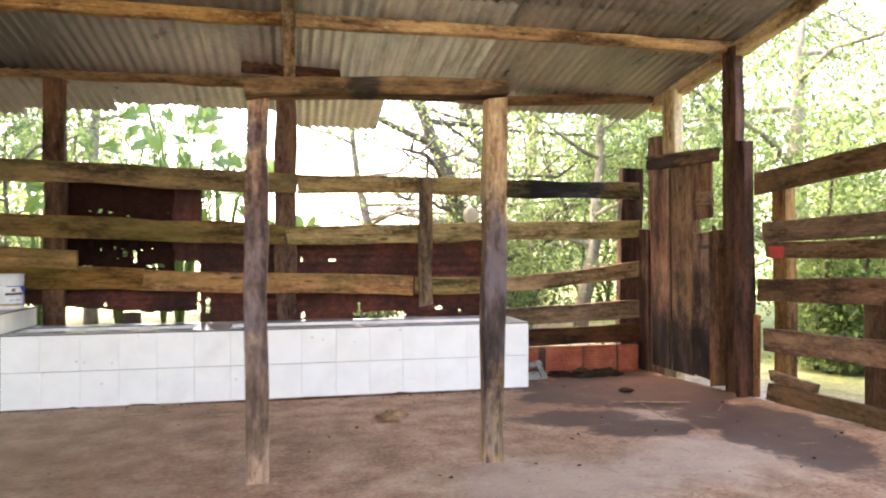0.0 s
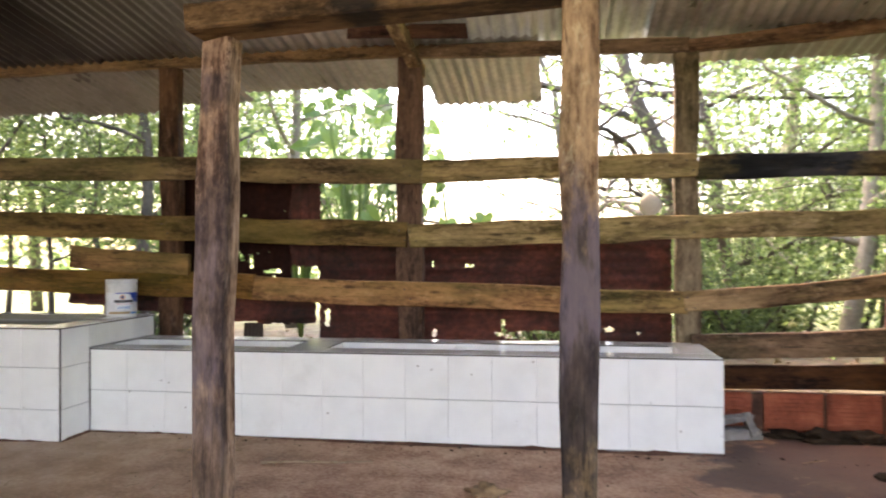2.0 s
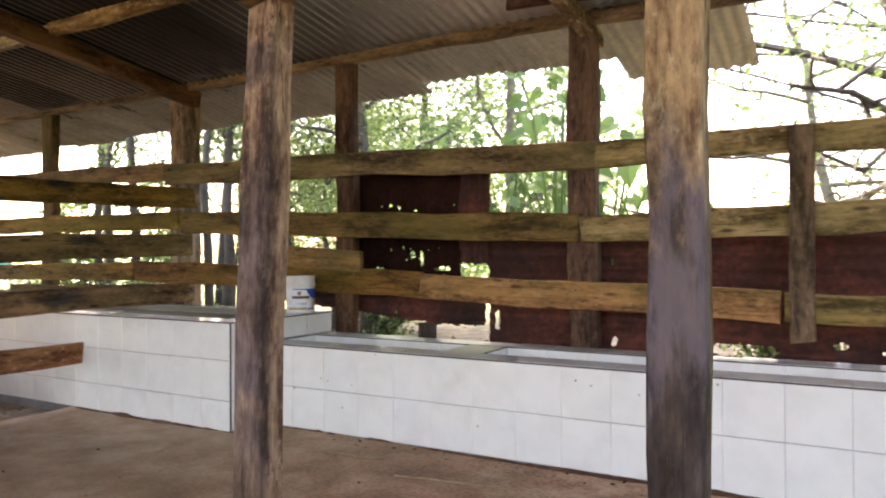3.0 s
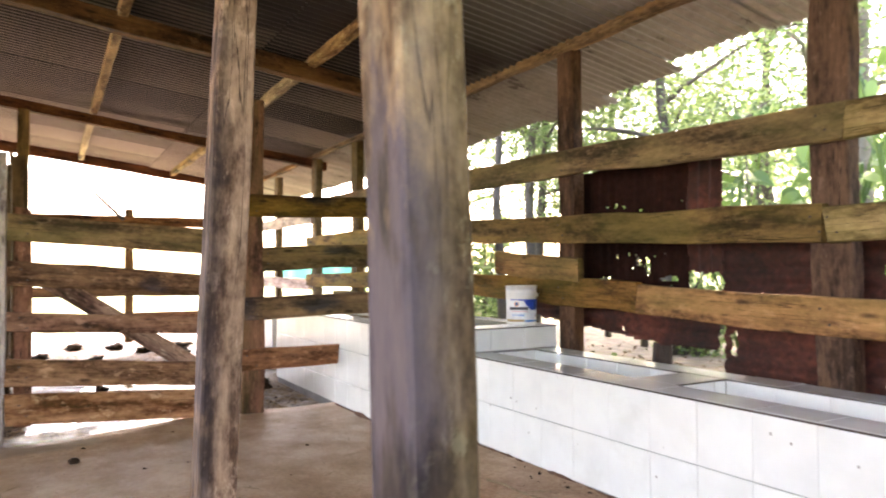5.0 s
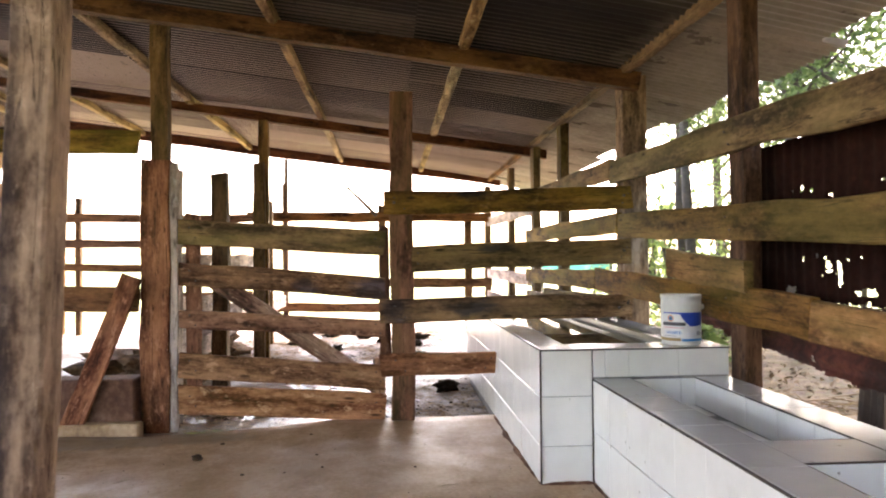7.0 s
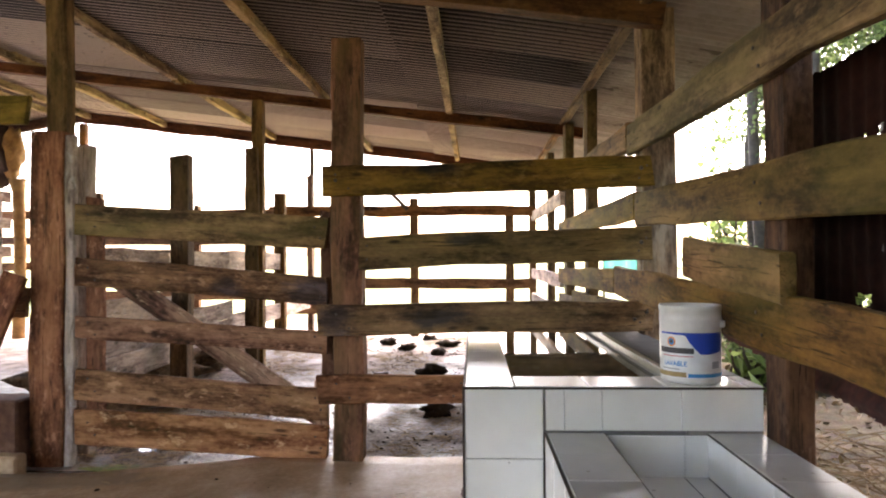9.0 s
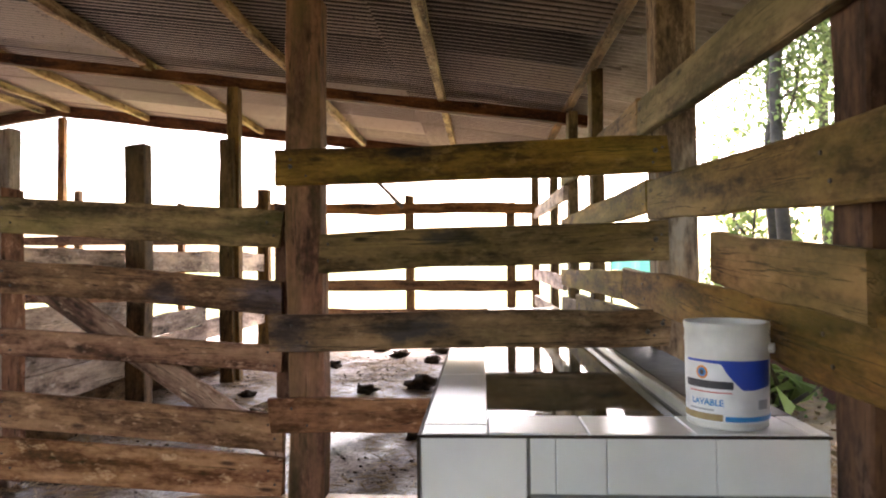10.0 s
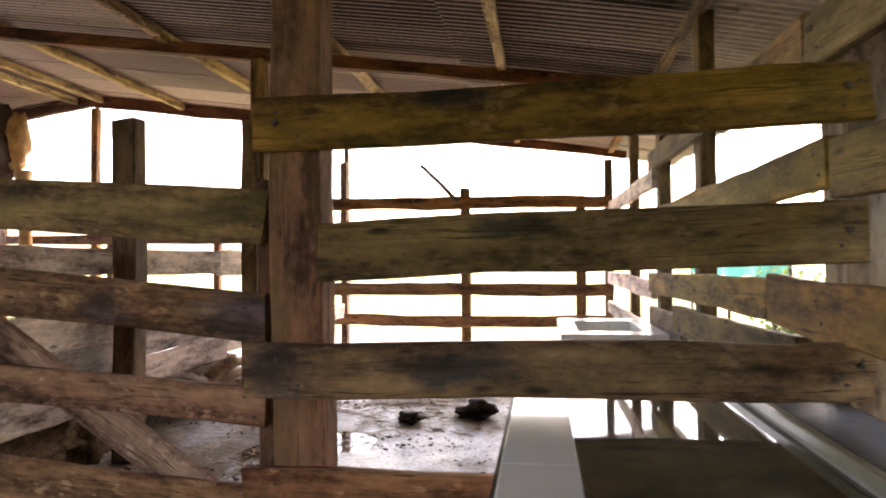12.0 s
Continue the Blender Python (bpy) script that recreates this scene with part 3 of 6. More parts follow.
def board(name, a, b, h, t, mat, parent=None, nrm=(0, -1, 0), label="", wob=0.008, taper=1.0, seg=0, cut=0.012, chamfer=0.006):
    """A sawn board or post from a to b (middle of its ends), h wide, t thick across nrm, with uneven edges and worn corners."""
    SEED[0] += 1
    sd = SEED[0] * 7.31
    a, b = Vector(a), Vector(b)
    x = (b - a)
    length = x.length
    x.normalize()
    z = Vector(nrm) - x * x.dot(Vector(nrm))
    z.normalize()
    y = z.cross(x)
    m = Matrix((x, y, z)).transposed().to_4x4()
    m.translation = a
    n = seg or max(3, min(14, int(length / 0.22)))
    verts, faces = [], []
    c = min(chamfer, t * 0.25)
    rc = random.Random(SEED[0])
    c0, c1 = rc.uniform(-cut, cut), rc.uniform(-cut, cut)
    for i in range(n + 1):
        k = i / n
        u = length * k
        w = 1 + (taper - 1) * k
        up = h / 2 * w + wob * noise.noise(Vector((u * 2.3, sd, 0.0))) + wob * 0.6 * noise.noise(Vector((u * 9, sd, 3.0)))
        dn = -h / 2 * w + wob * noise.noise(Vector((u * 2.1, sd, 9.0))) + wob * 0.6 * noise.noise(Vector((u * 8, sd, 5.0)))
        f = t / 2 * w + 0.3 * wob * noise.noise(Vector((u * 3, sd, 14.0)))
        bow = wob * 1.2 * noise.noise(Vector((u * 0.8, sd, 21.0)))
        e = (c0 if i == 0 else 0) + (c1 if i == n else 0)
        for yy, zz in ((dn + c, -f), (up - c, -f), (up, -f + c), (up, f - c), (up - c, f), (dn + c, f), (dn, f - c), (dn, -f + c)):
            verts.append((u + e * yy / h * 2, yy + bow, zz))
    for i in range(n):
        for j in range(8):
            p, q = i * 8 + j, i * 8 + (j + 1) % 8
            faces.append((p, q, q + 8, p + 8))
    faces.append(tuple(range(7, -1, -1)))
    faces.append(tuple(n * 8 + j for j in range(8)))
    return put(name, verts, faces, mat, parent, m, label)


def box(name, lo, hi, mat, parent=None, label="", bev=0.004):
    bm = bmesh.new()
    bmesh.ops.create_cube(bm, size=1.0)
    d = [h - l for l, h in zip(lo, hi)]
    for v in bm.verts:
        v.co = Vector((v.co.x * d[0], v.co.y * d[1], v.co.z * d[2]))
    if bev:
        bmesh.ops.bevel(bm, geom=list(bm.edges), offset=bev, segments=1, affect='EDGES')
    mid = Vector([(l + h) / 2 for l, h in zip(lo, hi)])
    return part(name, bm, mat, parent, label, Matrix.Translation(mid))


def tube(points, radii, sides=7):
    verts, faces = [], []
    pts = [Vector(p) for p in points]
    for i, p in enumerate(pts):
        d = (pts[min(i + 1, len(pts) - 1)] - pts[max(i - 1, 0)]).normalized()
        u = d.cross(Vector((0.31, 0.52, 0.79)))
        u.normalize()
        w = d.cross(u)
        for j in range(sides):
            an = 2 * math.pi * j / sides
            verts.append(p + (u * math.cos(an) + w * math.sin(an)) * radii[i])
    for i in range(len(pts) - 1):
        for j in range(sides):
            q = (j + 1) % sides
            faces.append((i * sides + j, i * sides + q, (i + 1) * sides + q, (i + 1) * sides + j))
    faces.append(tuple(range(sides - 1, -1, -1)))
    faces.append(tuple((len(pts) - 1) * sides + j for j in range(sides)))
    return verts, faces


def join(chunks):
    verts, faces = [], []
    for v, f in chunks:
        o = len(verts)
        verts += list(v)
        faces += [tuple(i + o for i in q) for q in f]
    return verts, faces


def blob(r, seed, squash=(1, 1, 1), rough=0.35, sub=2):
    bm = bmesh.new()
    bmesh.ops.create_icosphere(bm, subdivisions=sub, radius=1.0)
    for v in bm.verts:
        k = 1 + rough * noise.noise(v.co * 1.7 + Vector((seed * 3.1, seed, 0))) + rough * 0.5 * noise.noise(v.co * 4.5 + Vector((0, seed, 5)))
        k += (rough * 0.35 * noise.noise(v.co * 11 + Vector((seed, 0, 3))) if sub > 2 else 0)
        k = max(k, 0.35)
        v.co = Vector((v.co.x * squash[0], v.co.y * squash[1], v.co.z * squash[2])) * r * k
    return bm


def nail(parent, x, y, z, turn):
    """A rusty nail head standing a little proud of a board; turn 0 faces +x, -90 faces -y."""
    if not NAIL:
        bm = bmesh.new()
        bmesh.ops.create_cone(bm, cap_ends=True, segments=8, radius1=0.0065, radius2=0.005, depth=0.006)
        me = bpy.data.meshes.new("nail")
        bm.to_mesh(me)
        bm.free()
        me.materials.append(M_IRON)
        NAIL.append(me)
    put("nail", None, None, M_IRON, parent, pose(x, y, z, 0, 90, turn), mesh=NAIL[0])


# ---- ground and floor ----
def ground_z(x, y):
    z = -0.05 + 0.02 * noise.noise(Vector((x * 0.9, y * 0.9, 2.0)))
    if y > 6.2:
        z += min(1.0, (y - 6.2) / 2) * (0.12 + 0.1 * noise.noise(Vector((x * 0.35, y * 0.35, 7.0))))
    far = max(0.0, math.hypot(x, y) - 22)
    return z + min(far * 0.02, 2.0) - (0.03 if -2.9 < x < 3.6 and y < 5.9 else 0)


xs = [-900, -300, -120, -60, -35, -25, -20] + [-17 + 0.4 * i for i in range(72)] + [13, 16, 20, 28, 40, 70, 130, 300, 900]
ys = [-900, -300, -120, -60, -35, -22, -14] + [-9 + 0.4 * i for i in range(62)] + [17, 20, 25, 35, 60, 120, 300, 900]
gv = [(x, y, ground_z(x, y)) for y in ys for x in xs]
gf = [(j * len(xs) + i, j * len(xs) + i + 1, (j + 1) * len(xs) + i + 1, (j + 1) * len(xs) + i) for j in range(len(ys) - 1) for i in range(len(xs) - 1)]
tagged(put("ground", gv, gf, M_GROUND, smooth=True), "muddy yard ground with puddles, leaf litter and dry grass", "ground", kind="structure")

fx = [-2.86 + 0.1 * i for i in range(77)]
fy = [-4.0 + 0.1 * i for i in range(100)]


def floor_z(x, y):
    return 0.012 * noise.noise(Vector((x * 1.2, y * 1.2, 0.5))) + 0.004 * noise.noise(Vector((x * 6, y * 6, 1.5)))


def floor_edge(y):
    """How far the broken edge of the concrete stands off its straight line at the gate."""
    k = min(1.0, max(0.0, (y - 3.05) / 0.9))
    return 0.13 - 0.33 * k + 0.04 * noise.noise(Vector((y * 2.1, 4.0, 0)))


def floor_side(y):
    """The concrete stops just under the plank door and the side rails."""
    return 3.41 + 0.132 * (5.85 - y)


fv = [(min(x + floor_edge(y) * max(0.0, 1 - i / 4), floor_side(y) - 0.002 * (len(fx) - 1 - i)) if i > 56 else x + floor_edge(y) * max(0.0, 1 - i / 4), y, floor_z(x, y)) for y in fy for i, x in enumerate(fx)]
nx, ny = len(fx), len(fy)
ff = [(j * nx + i, j * nx + i + 1, (j + 1) * nx + i + 1, (j + 1) * nx + i) for j in range(ny - 1) for i in range(nx - 1)]
for rim in ([j * nx for j in range(ny)], [j * nx + nx - 1 for j in range(ny - 1, -1, -1)]):
    low = len(fv)
    fv += [(fv[i][0], fv[i][1], -0.2) for i in rim]
    ff += [(rim[j], rim[j + 1], low + j + 1, low + j) for j in range(ny - 1)]
tagged(put("floor", fv, ff, M_FLOOR, smooth=True), "brown dirty concrete floor with dark damp patches", "floor", kind="structure")


# ---- roof ----
def roof_z(y):
    """Top of the rafters."""
    return 2.405 + 0.129 * (5.87 - y) if y > -0.95 else 2.405 + 0.129 * 6.82 - 0.129 * (-0.95 - y)


PITCH, AMP = 0.076, 0.012


def sheet(x0, waves, y0, y1, lift, rng, droop=0.0, amp=AMP):
    """One corrugated sheet from y0 (high end) to y1 (low end)."""
    cols, rows = waves * 8 + 1, 5
    tilt, skew = rng.uniform(-0.01, 0.01), rng.uniform(-0.012, 0.012)
    verts = []
    for j in range(rows):
        k = j / (rows - 1)
        y = y0 + (y1 - y0) * k
        for i in range(cols):
            x = i * PITCH / 8
            z = roof_z(y) + 0.075 + lift + amp * math.cos(2 * math.pi * x / PITCH) + tilt * (x - 0.4)
            z -= droop * k * k
            verts.append((x0 + x + skew * k, y + 0.01 * noise.noise(Vector((x * 3, x0, y0))) * k, z))
    faces = [(j * cols + i, j * cols + i + 1, (j + 1) * cols + i + 1, (j + 1) * cols + i) for j in range(rows - 1) for i in range(cols - 1)]
    return verts, faces


rng = random.Random(5)
chunks, bright = [], []
for c in range(19):
    x0 = -10.3 + c * 0.76
    mid = x0 + 0.4
    eave = 6.75 if mid < -1.0 else 6.6 if mid < 0.5 else 6.98 if mid < 1.3 else 6.12 if mid < 2.2 else 6.4
    droop = 0.08 if mid < -1.0 else 0.05 if mid < 0.5 else 0.055 if mid < 1.3 else 0.0 if mid < 2.2 else 0.05
    eave += rng.uniform(-0.08, 0.08)
    bright += [len(chunks)] if 0.4 < mid < 2.0 else []
    waves = 4 if c == 18 else 11
    if 0.5 < mid < 1.3:
        # a loose older offcut hangs out under the bright sheet
        chunks.append(sheet(x0, 11, 5.85, eave, -0.03, rng, droop, 0.009))
        eave, droop = 6.15, 0.0
        bright = [q + (q == len(chunks) - 1) for q in bright]
    chunks.append(sheet(x0, waves, 4.45, eave, 0.004 * (c % 2), rng, droop, 0.011 if 0.4 < mid < 2.0 else 0.017 if mid < -1.9 else 0.0065))
    chunks.append(sheet(x0, waves, 1.85, 4.75 + rng.uniform(-0.12, 0.12), 0.014 + 0.004 * (c % 2), rng, 0.0, 0.017 if mid < -1.9 else AMP))
    chunks.append(sheet(x0, waves, -0.97, 2.15, 0.028 + 0.004 * (c % 2), rng, 0.0, 0.017 if mid < -1.9 else AMP))
    chunks.append(sheet(x0, waves, -0.93, -3.6, 0.028 + 0.004 * (c % 2), rng))
rv, rf = join(chunks)
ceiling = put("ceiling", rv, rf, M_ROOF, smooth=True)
ceiling.data.materials.append(M_ZINC)
first = 0
for k, (cv, cf) in enumerate(chunks):
    if k in bright:
        for q in range(first, first + len(cf)):
            ceiling.data.polygons[q].material_index = 1
    first += len(cf)
tagged(ceiling, "old grey corrugated zinc roof sheets, darkened for soot and shade, rust streaked", "roof", kind="structure")

frame_roof = thing("roof_frame", (0, 2.5, 2.4), "rough timber rafters and purlins under the zinc roof", "roof frame", kind="structure")
for x, mat, w, hh in ((3.62, M_ENDBEAM, 0.09, 0.105), (0.36, M_PURLIN, 0.08, 0.09), (-3.0, M_RAFTER, 0.1, 0.12), (-6.36, M_RAFTER, 0.1, 0.1), (-9.8, M_RAFTER, 0.09, 0.15)):
    for y0, y1 in ((6.12, -0.95), (-3.7, -0.95)):
        y0 = 6.03 if x == -3.0 and y0 > 0 else y0
        up = 0.02 if x == -3.0 else 0.085 if x < -9 else 0.045 if x > 3 else 0.0
        y0 = 5.98 if x > 3 and y0 > 0 else y0
        board("rafter", (x, y0, roof_z(y0) - hh / 2 + up), (x, y1, roof_z(y1) - hh / 2 + up), hh, w, mat, frame_roof, nrm=(1, 0, 0), wob=0.016)
for y, mat in ((5.93, M_EAVE), (4.79, M_PURLIN), (3.49, M_PURLIN), (2.03, M_PURLIN), (0.35, M_PURLIN), (-0.83, M_PURLIN), (-1.2, M_PURLIN), (-2.4, M_PURLIN), (-3.5, M_PURLIN)):
    for x0, x1 in ((3.75, 0.36), (0.37, -2.97), (-2.96, -6.2), (-6.19, -9.75)):
        dz = 0.012 * noise.noise(Vector((x0, y, 0)))
        if y > 5 and x0 > 3:
            # the eave purlin sags between its posts
            board("purlin", (3.75, y, 2.455), (2.1, y, 2.36), 0.085, 0.065, mat, frame_roof, nrm=(0, -1, 0), wob=0.014)
            board("purlin", (2.11, y, 2.36), (0.36, y, 2.415), 0.085, 0.065, mat, frame_roof, nrm=(0, -1, 0), wob=0.014)
            continue
        board("purlin", (x0, y, roof_z(y) + 0.03 + dz), (x1, y, roof_z(y) + 0.03 - dz), 0.085, 0.065, mat, frame_roof, nrm=(0, -1, 0), wob=0.016)
board("short_plank", (0.0, 5.62, 2.47), (0.75, 5.68, 2.45), 0.09, 0.035, M_RAFTER, frame_roof, nrm=(0, -1, 0))
for x, y, w in ((-6.34, 2.84, 0.11), (-9.8, -0.95, 0.1), (-9.8, 5.9, 0.1), (-9.75, 2.6, 0.06), (3.62, -0.95, 0.12), (0.36, -0.95, 0.12), (-2.97, -0.95, 0.12), (-6.2, -3.5, 0.14), (-2.97, -3.5, 0.14), (0.36, -3.5, 0.14), (3.62, -3.5, 0.14)):
    board("roof_post", (x, y, -0.1), (x, y, roof_z(y) - 0.1), w, w, M_POST, frame_roof, nrm=(0, -1, 0), wob=0.014)

# ---- back fence ----
fence = thing("back_fence", (0, 5.95, 0), "mossy weathered timber rail fence with rough posts", "fence")
for x, w, top, m in ((-3.115, 0.165, 2.4, M_CORNER), (-1.4, 0.15, 2.4, M_DARKPOST), (0.32, 0.165, 2.4, M_DARKPOST), (2.1, 0.145, 2.32, M_GREYPOST), (3.36, 0.2, 1.8, M_SHADEPOST), (-4.93, 0.17, 2.4, M_POST), (-6.25, 0.18, 2.38, M_POST), (-7.9, 0.15, 2.36, M_POST)):
    lean = 0.03 * noise.noise(Vector((x * 3, 1, 1)))
    d = 0.18 if x == -3.115 else 0.085
    board("post", (x - lean, 5.924 + d / 2, -0.15), (x + lean, 5.924 + d / 2, top), w, d, m, fence, wob=0.02)
FY = 5.9
for a, b, h, m in (
        ((-3.2, 1.72), (0.42, 1.615), 0.165, M_RAIL), ((0.42, 1.612), (2.15, 1.61), 0.145, M_RAIL_PALE), ((2.15, 1.6), (3.42, 1.6), 0.15, M_RAIL_BURN),
        ((-3.02, 1.32), (0.315, 1.195), 0.17, M_RAIL), ((0.33, 1.19), (3.42, 1.26), 0.155, M_RAIL_PALE),
        ((-3.6, 0.93), (-0.75, 0.85), 0.17, M_RAIL), ((-0.75, 0.845), (1.36, 0.775), 0.16, M_RAIL_RED), ((1.38, 0.775), (2.08, 0.755), 0.14, M_RAIL),
        ((2.06, 0.76), (3.42, 0.895), 0.135, M_RAIL_PALE), ((2.1, 0.49), (3.42, 0.545), 0.155, M_POST), ((2.22, 0.315), (3.42, 0.33), 0.15, M_SHADEPOST),
        ((-3.21, 1.742), (-6.4, 1.8), 0.15, M_RAIL), ((-3.05, 1.345), (-6.4, 1.36), 0.15, M_RAIL), ((-3.61, 0.925), (-6.4, 0.9), 0.15, M_RAIL),
        ((-3.3, 0.73), (-5.45, 0.7), 0.17, M_RAIL), ((-5.2, 0.66), (-6.4, 0.64), 0.16, M_SIDE),
        ((-6.2, 1.66), (-9.8, 1.7), 0.14, M_GREY), ((-6.3, 1.2), (-9.8, 1.22), 0.14, M_GREY), ((-6.3, 0.85), (-9.8, 0.85), 0.14, M_GREY), ((-6.3, 0.5), (-9.8, 0.5), 0.14, M_GREY)):
    rail = board("rail", (a[0], FY, a[1]), (b[0], FY, b[1]), h, 0.045, m, fence, wob=0.014)
    lo, hi = min(a[0], b[0]), max(a[0], b[0])
    for px in (-3.115, -1.4, 0.32, 2.1, 3.34):
        if lo - 0.03 < px < hi + 0.03:
            px = min(max(px, lo + 0.03), hi - 0.03)
            zz = a[1] + (b[1] - a[1]) * (px - a[0]) / (b[0] - a[0])
            nail(rail, px - 0.02, FY - 0.024, zz + 0.03, -90)
            nail(rail, px + 0.02, FY - 0.024, zz - 0.035, -90)
board("rail", (-2.12, 5.885, 1.06), (-1.22, 5.885, 1.007), 0.165, 0.045, M_RAIL, fence, wob=0.02, taper=0.88)
board("batten", (1.463, 5.853, 0.61), (1.467, 5.853, 1.67), 0.115, 0.04, M_SIDE, fence)

# ---- timber portal ----
portal = thing("timber_portal", (0.76, 3.45, 0), "rough square timber posts joined by a worn lintel", "door frame")
board("post", (0.222, 3.425, -0.05), (0.213, 3.5, 1.755), 0.103, 0.096, M_PORTAL, portal, wob=0.022)
board("post", (1.348, 3.485, -0.05), (1.355, 3.43, 1.795), 0.107, 0.09, M_PORTAL_B, portal, wob=0.012)
board("lintel", (0.165, 3.44, 1.79), (1.415, 3.43, 1.838), 0.075, 0.15, M_LINTEL, portal, wob=0.016)

# ---- tiled feed trough and water tank ----
T = 0.245


def tile_face(parent, origin, u, v, n, us, vs, gap=0.003, gapu=0.0009, thick=0.007, rng=random.Random(3), mat=M_TILE):
    """Tiles between the marks us and vs along u and v from origin, proud along n; each a piece of its own."""
    u, v, n = Vector(u), Vector(v), Vector(n)
    m = Matrix((u, v, n)).transposed().to_4x4()
    for i in range(len(us) - 1):
        for j in range(len(vs) - 1):
            w, h = us[i + 1] - us[i] - gapu, vs[j + 1] - vs[j] - gap
            if w < 0.01 or h < 0.01:
                continue
            key = (round(w, 4), round(h, 4), thick, mat.name)
            if key not in TILES:
                c, t = 0.0025, thick
                vv = [(0, 0, 0), (w, 0, 0), (w, h, 0), (0, h, 0), (0, 0, t - c), (w, 0, t - c), (w, h, t - c), (0, h, t - c), (c, c, t), (w - c, c, t), (w - c, h - c, t), (c, h - c, t)]
                fc = [(0, 1, 5, 4), (1, 2, 6, 5), (2, 3, 7, 6), (3, 0, 4, 7), (4, 5, 9, 8), (5, 6, 10, 9), (6, 7, 11, 10), (7, 4, 8, 11), (8, 9, 10, 11)]
                me = bpy.data.meshes.new("tile")
                me.from_pydata(vv, [], fc)
                me.materials.append(mat)
                TILES[key] = me
            mm = m.copy()
            mm.translation = Vector(origin) + u * (us[i] + gapu / 2) + v * (vs[j] + gap / 2) + n * rng.uniform(-0.0012, 0.0008)
            mm = mm @ pose(0, 0, 0, rng.uniform(-0.35, 0.35), rng.uniform(-0.35, 0.35), 0)
            put("tile", None, None, mat, parent, mm, mesh=TILES[key])


TILES = {}


def marks(a, b, step, start=0.0):
    out, x = [a], a + (start or step)
    while x < b - 0.02:
        out.append(x)
        x += step
    return out + [b]


X0, X1, Y0, Y1, ZT = -1.52, 2.15, 5.25, 5.93, 0.51
trough = thing("feed_trough", (0.3, 5.6, 0), "long white tiled concrete feed trough with two empty basins", "trough")
BAS = ((-1.519, -0.32), (-0.08, 1.97))
BY0, BY1, BZ = 5.44, 5.76, 0.37
s = 0.008
box("front_wall", (X0 + s, Y0 + s, -0.05), (X1 - s, BY0 - s, ZT - s), M_GROUT, trough)
box("back_wall", (X0 + s, BY1 + s, -0.05), (X1 - s, Y1 - s, ZT - s), M_CEMENT, trough)
box("end_wall", (BAS[1][1] + s, BY0 - s, -0.05), (X1 - s, BY1 + s, ZT - s - 0.001), M_GROUT, trough)
box("partition", (BAS[0][1] + s, BY0 - s, -0.05), (BAS[1][0] - s, BY1 + s, ZT - s - 0.001), M_GROUT, trough)
box("basin_floor", (X0 + s, BY0 - s - 0.001, -0.05), (BAS[1][1] + s, BY1 + s, BZ), M_GROUT, trough)
tile_face(trough, (X0, Y0 + s - 0.001, 0.0), (1, 0, 0), (0, 0, 1), (0, -1, 0), marks(0, X1 - X0, T), [0.01, 0.255, ZT - 0.004])
tile_face(trough, (X1 - s + 0.001, Y0, 0.0), (0, 1, 0), (0, 0, 1), (1, 0, 0), marks(0, Y1 - Y0, T), [0.01, 0.255, ZT - 0.004])
TOPZ = ZT - s + 0.001
tile_face(trough, (X0, Y0, TOPZ), (1, 0, 0), (0, 1, 0), (0, 0, 1), marks(0.0, X1 - X0, T), [0.006, BY0 - Y0], mat=M_TOPTILE)
tile_face(trough, (X0, BY1, TOPZ), (1, 0, 0), (0, 1, 0), (0, 0, 1), marks(0.0, X1 - X0, T), [0.0, Y1 - BY1], mat=M_TOPTILE)
for a, b in ((BAS[0][1], BAS[1][0]), (BAS[1][1], X1)):
    tile_face(trough, (a, BY0, TOPZ), (1, 0, 0), (0, 1, 0), (0, 0, 1), [0.0, b - a], [0.0, BY1 - BY0], mat=M_TOPTILE)
for a, b in BAS:
    tile_face(trough, (a, BY1 + s - 0.001, BZ), (1, 0, 0), (0, 0, 1), (0, -1, 0), marks(0, b - a, T), [0, ZT - BZ - 0.006])
    tile_face(trough, (b, BY0 - s + 0.001, BZ), (-1, 0, 0), (0, 0, 1), (0, 1, 0), marks(0, b - a, T), [0, ZT - BZ - 0.006])
    tile_face(trough, (a, BY0, BZ - 0.006), (1, 0, 0), (0, 1, 0), (0, 0, 1), marks(0, b - a, T), marks(0, BY1 - BY0, T))
    tile_face(trough, (b + s - 0.001, BY1, BZ), (0, -1, 0), (0, 0, 1), (-1, 0, 0), marks(0, BY1 - BY0, T), [0, ZT - BZ - 0.006])
tile_face(trough, (X0 + 0.001, BY0, BZ), (0, 1, 0), (0, 0, 1), (1, 0, 0), marks(0, BY1 - BY0, T), [0, ZT - BZ - 0.006])
tile_face(trough, (BAS[1][0] - s + 0.001, BY0, BZ), (0, 1, 0), (0, 0, 1), (1, 0, 0), marks(0, BY1 - BY0, T), [0, ZT - BZ - 0.006])

DARKLINE = M_IRON
box("edge_line", (X0, Y0 - 0.002, ZT - 0.0095), (X1 + 0.001, Y0 + 0.006, ZT - 0.003), DARKLINE, trough, "black grimy edge line", 0)
box("edge_line", (X0, BY1 - 0.001, ZT - 0.008), (X1 - 0.2, BY1 + 0.004, ZT - 0.002), DARKLINE, trough, "black grimy edge line", 0)
box("edge_line", (X0, BY0 - 0.004, ZT - 0.008), (X1 - 0.2, BY0 + 0.001, ZT - 0.002), DARKLINE, trough, "black grimy edge line", 0)
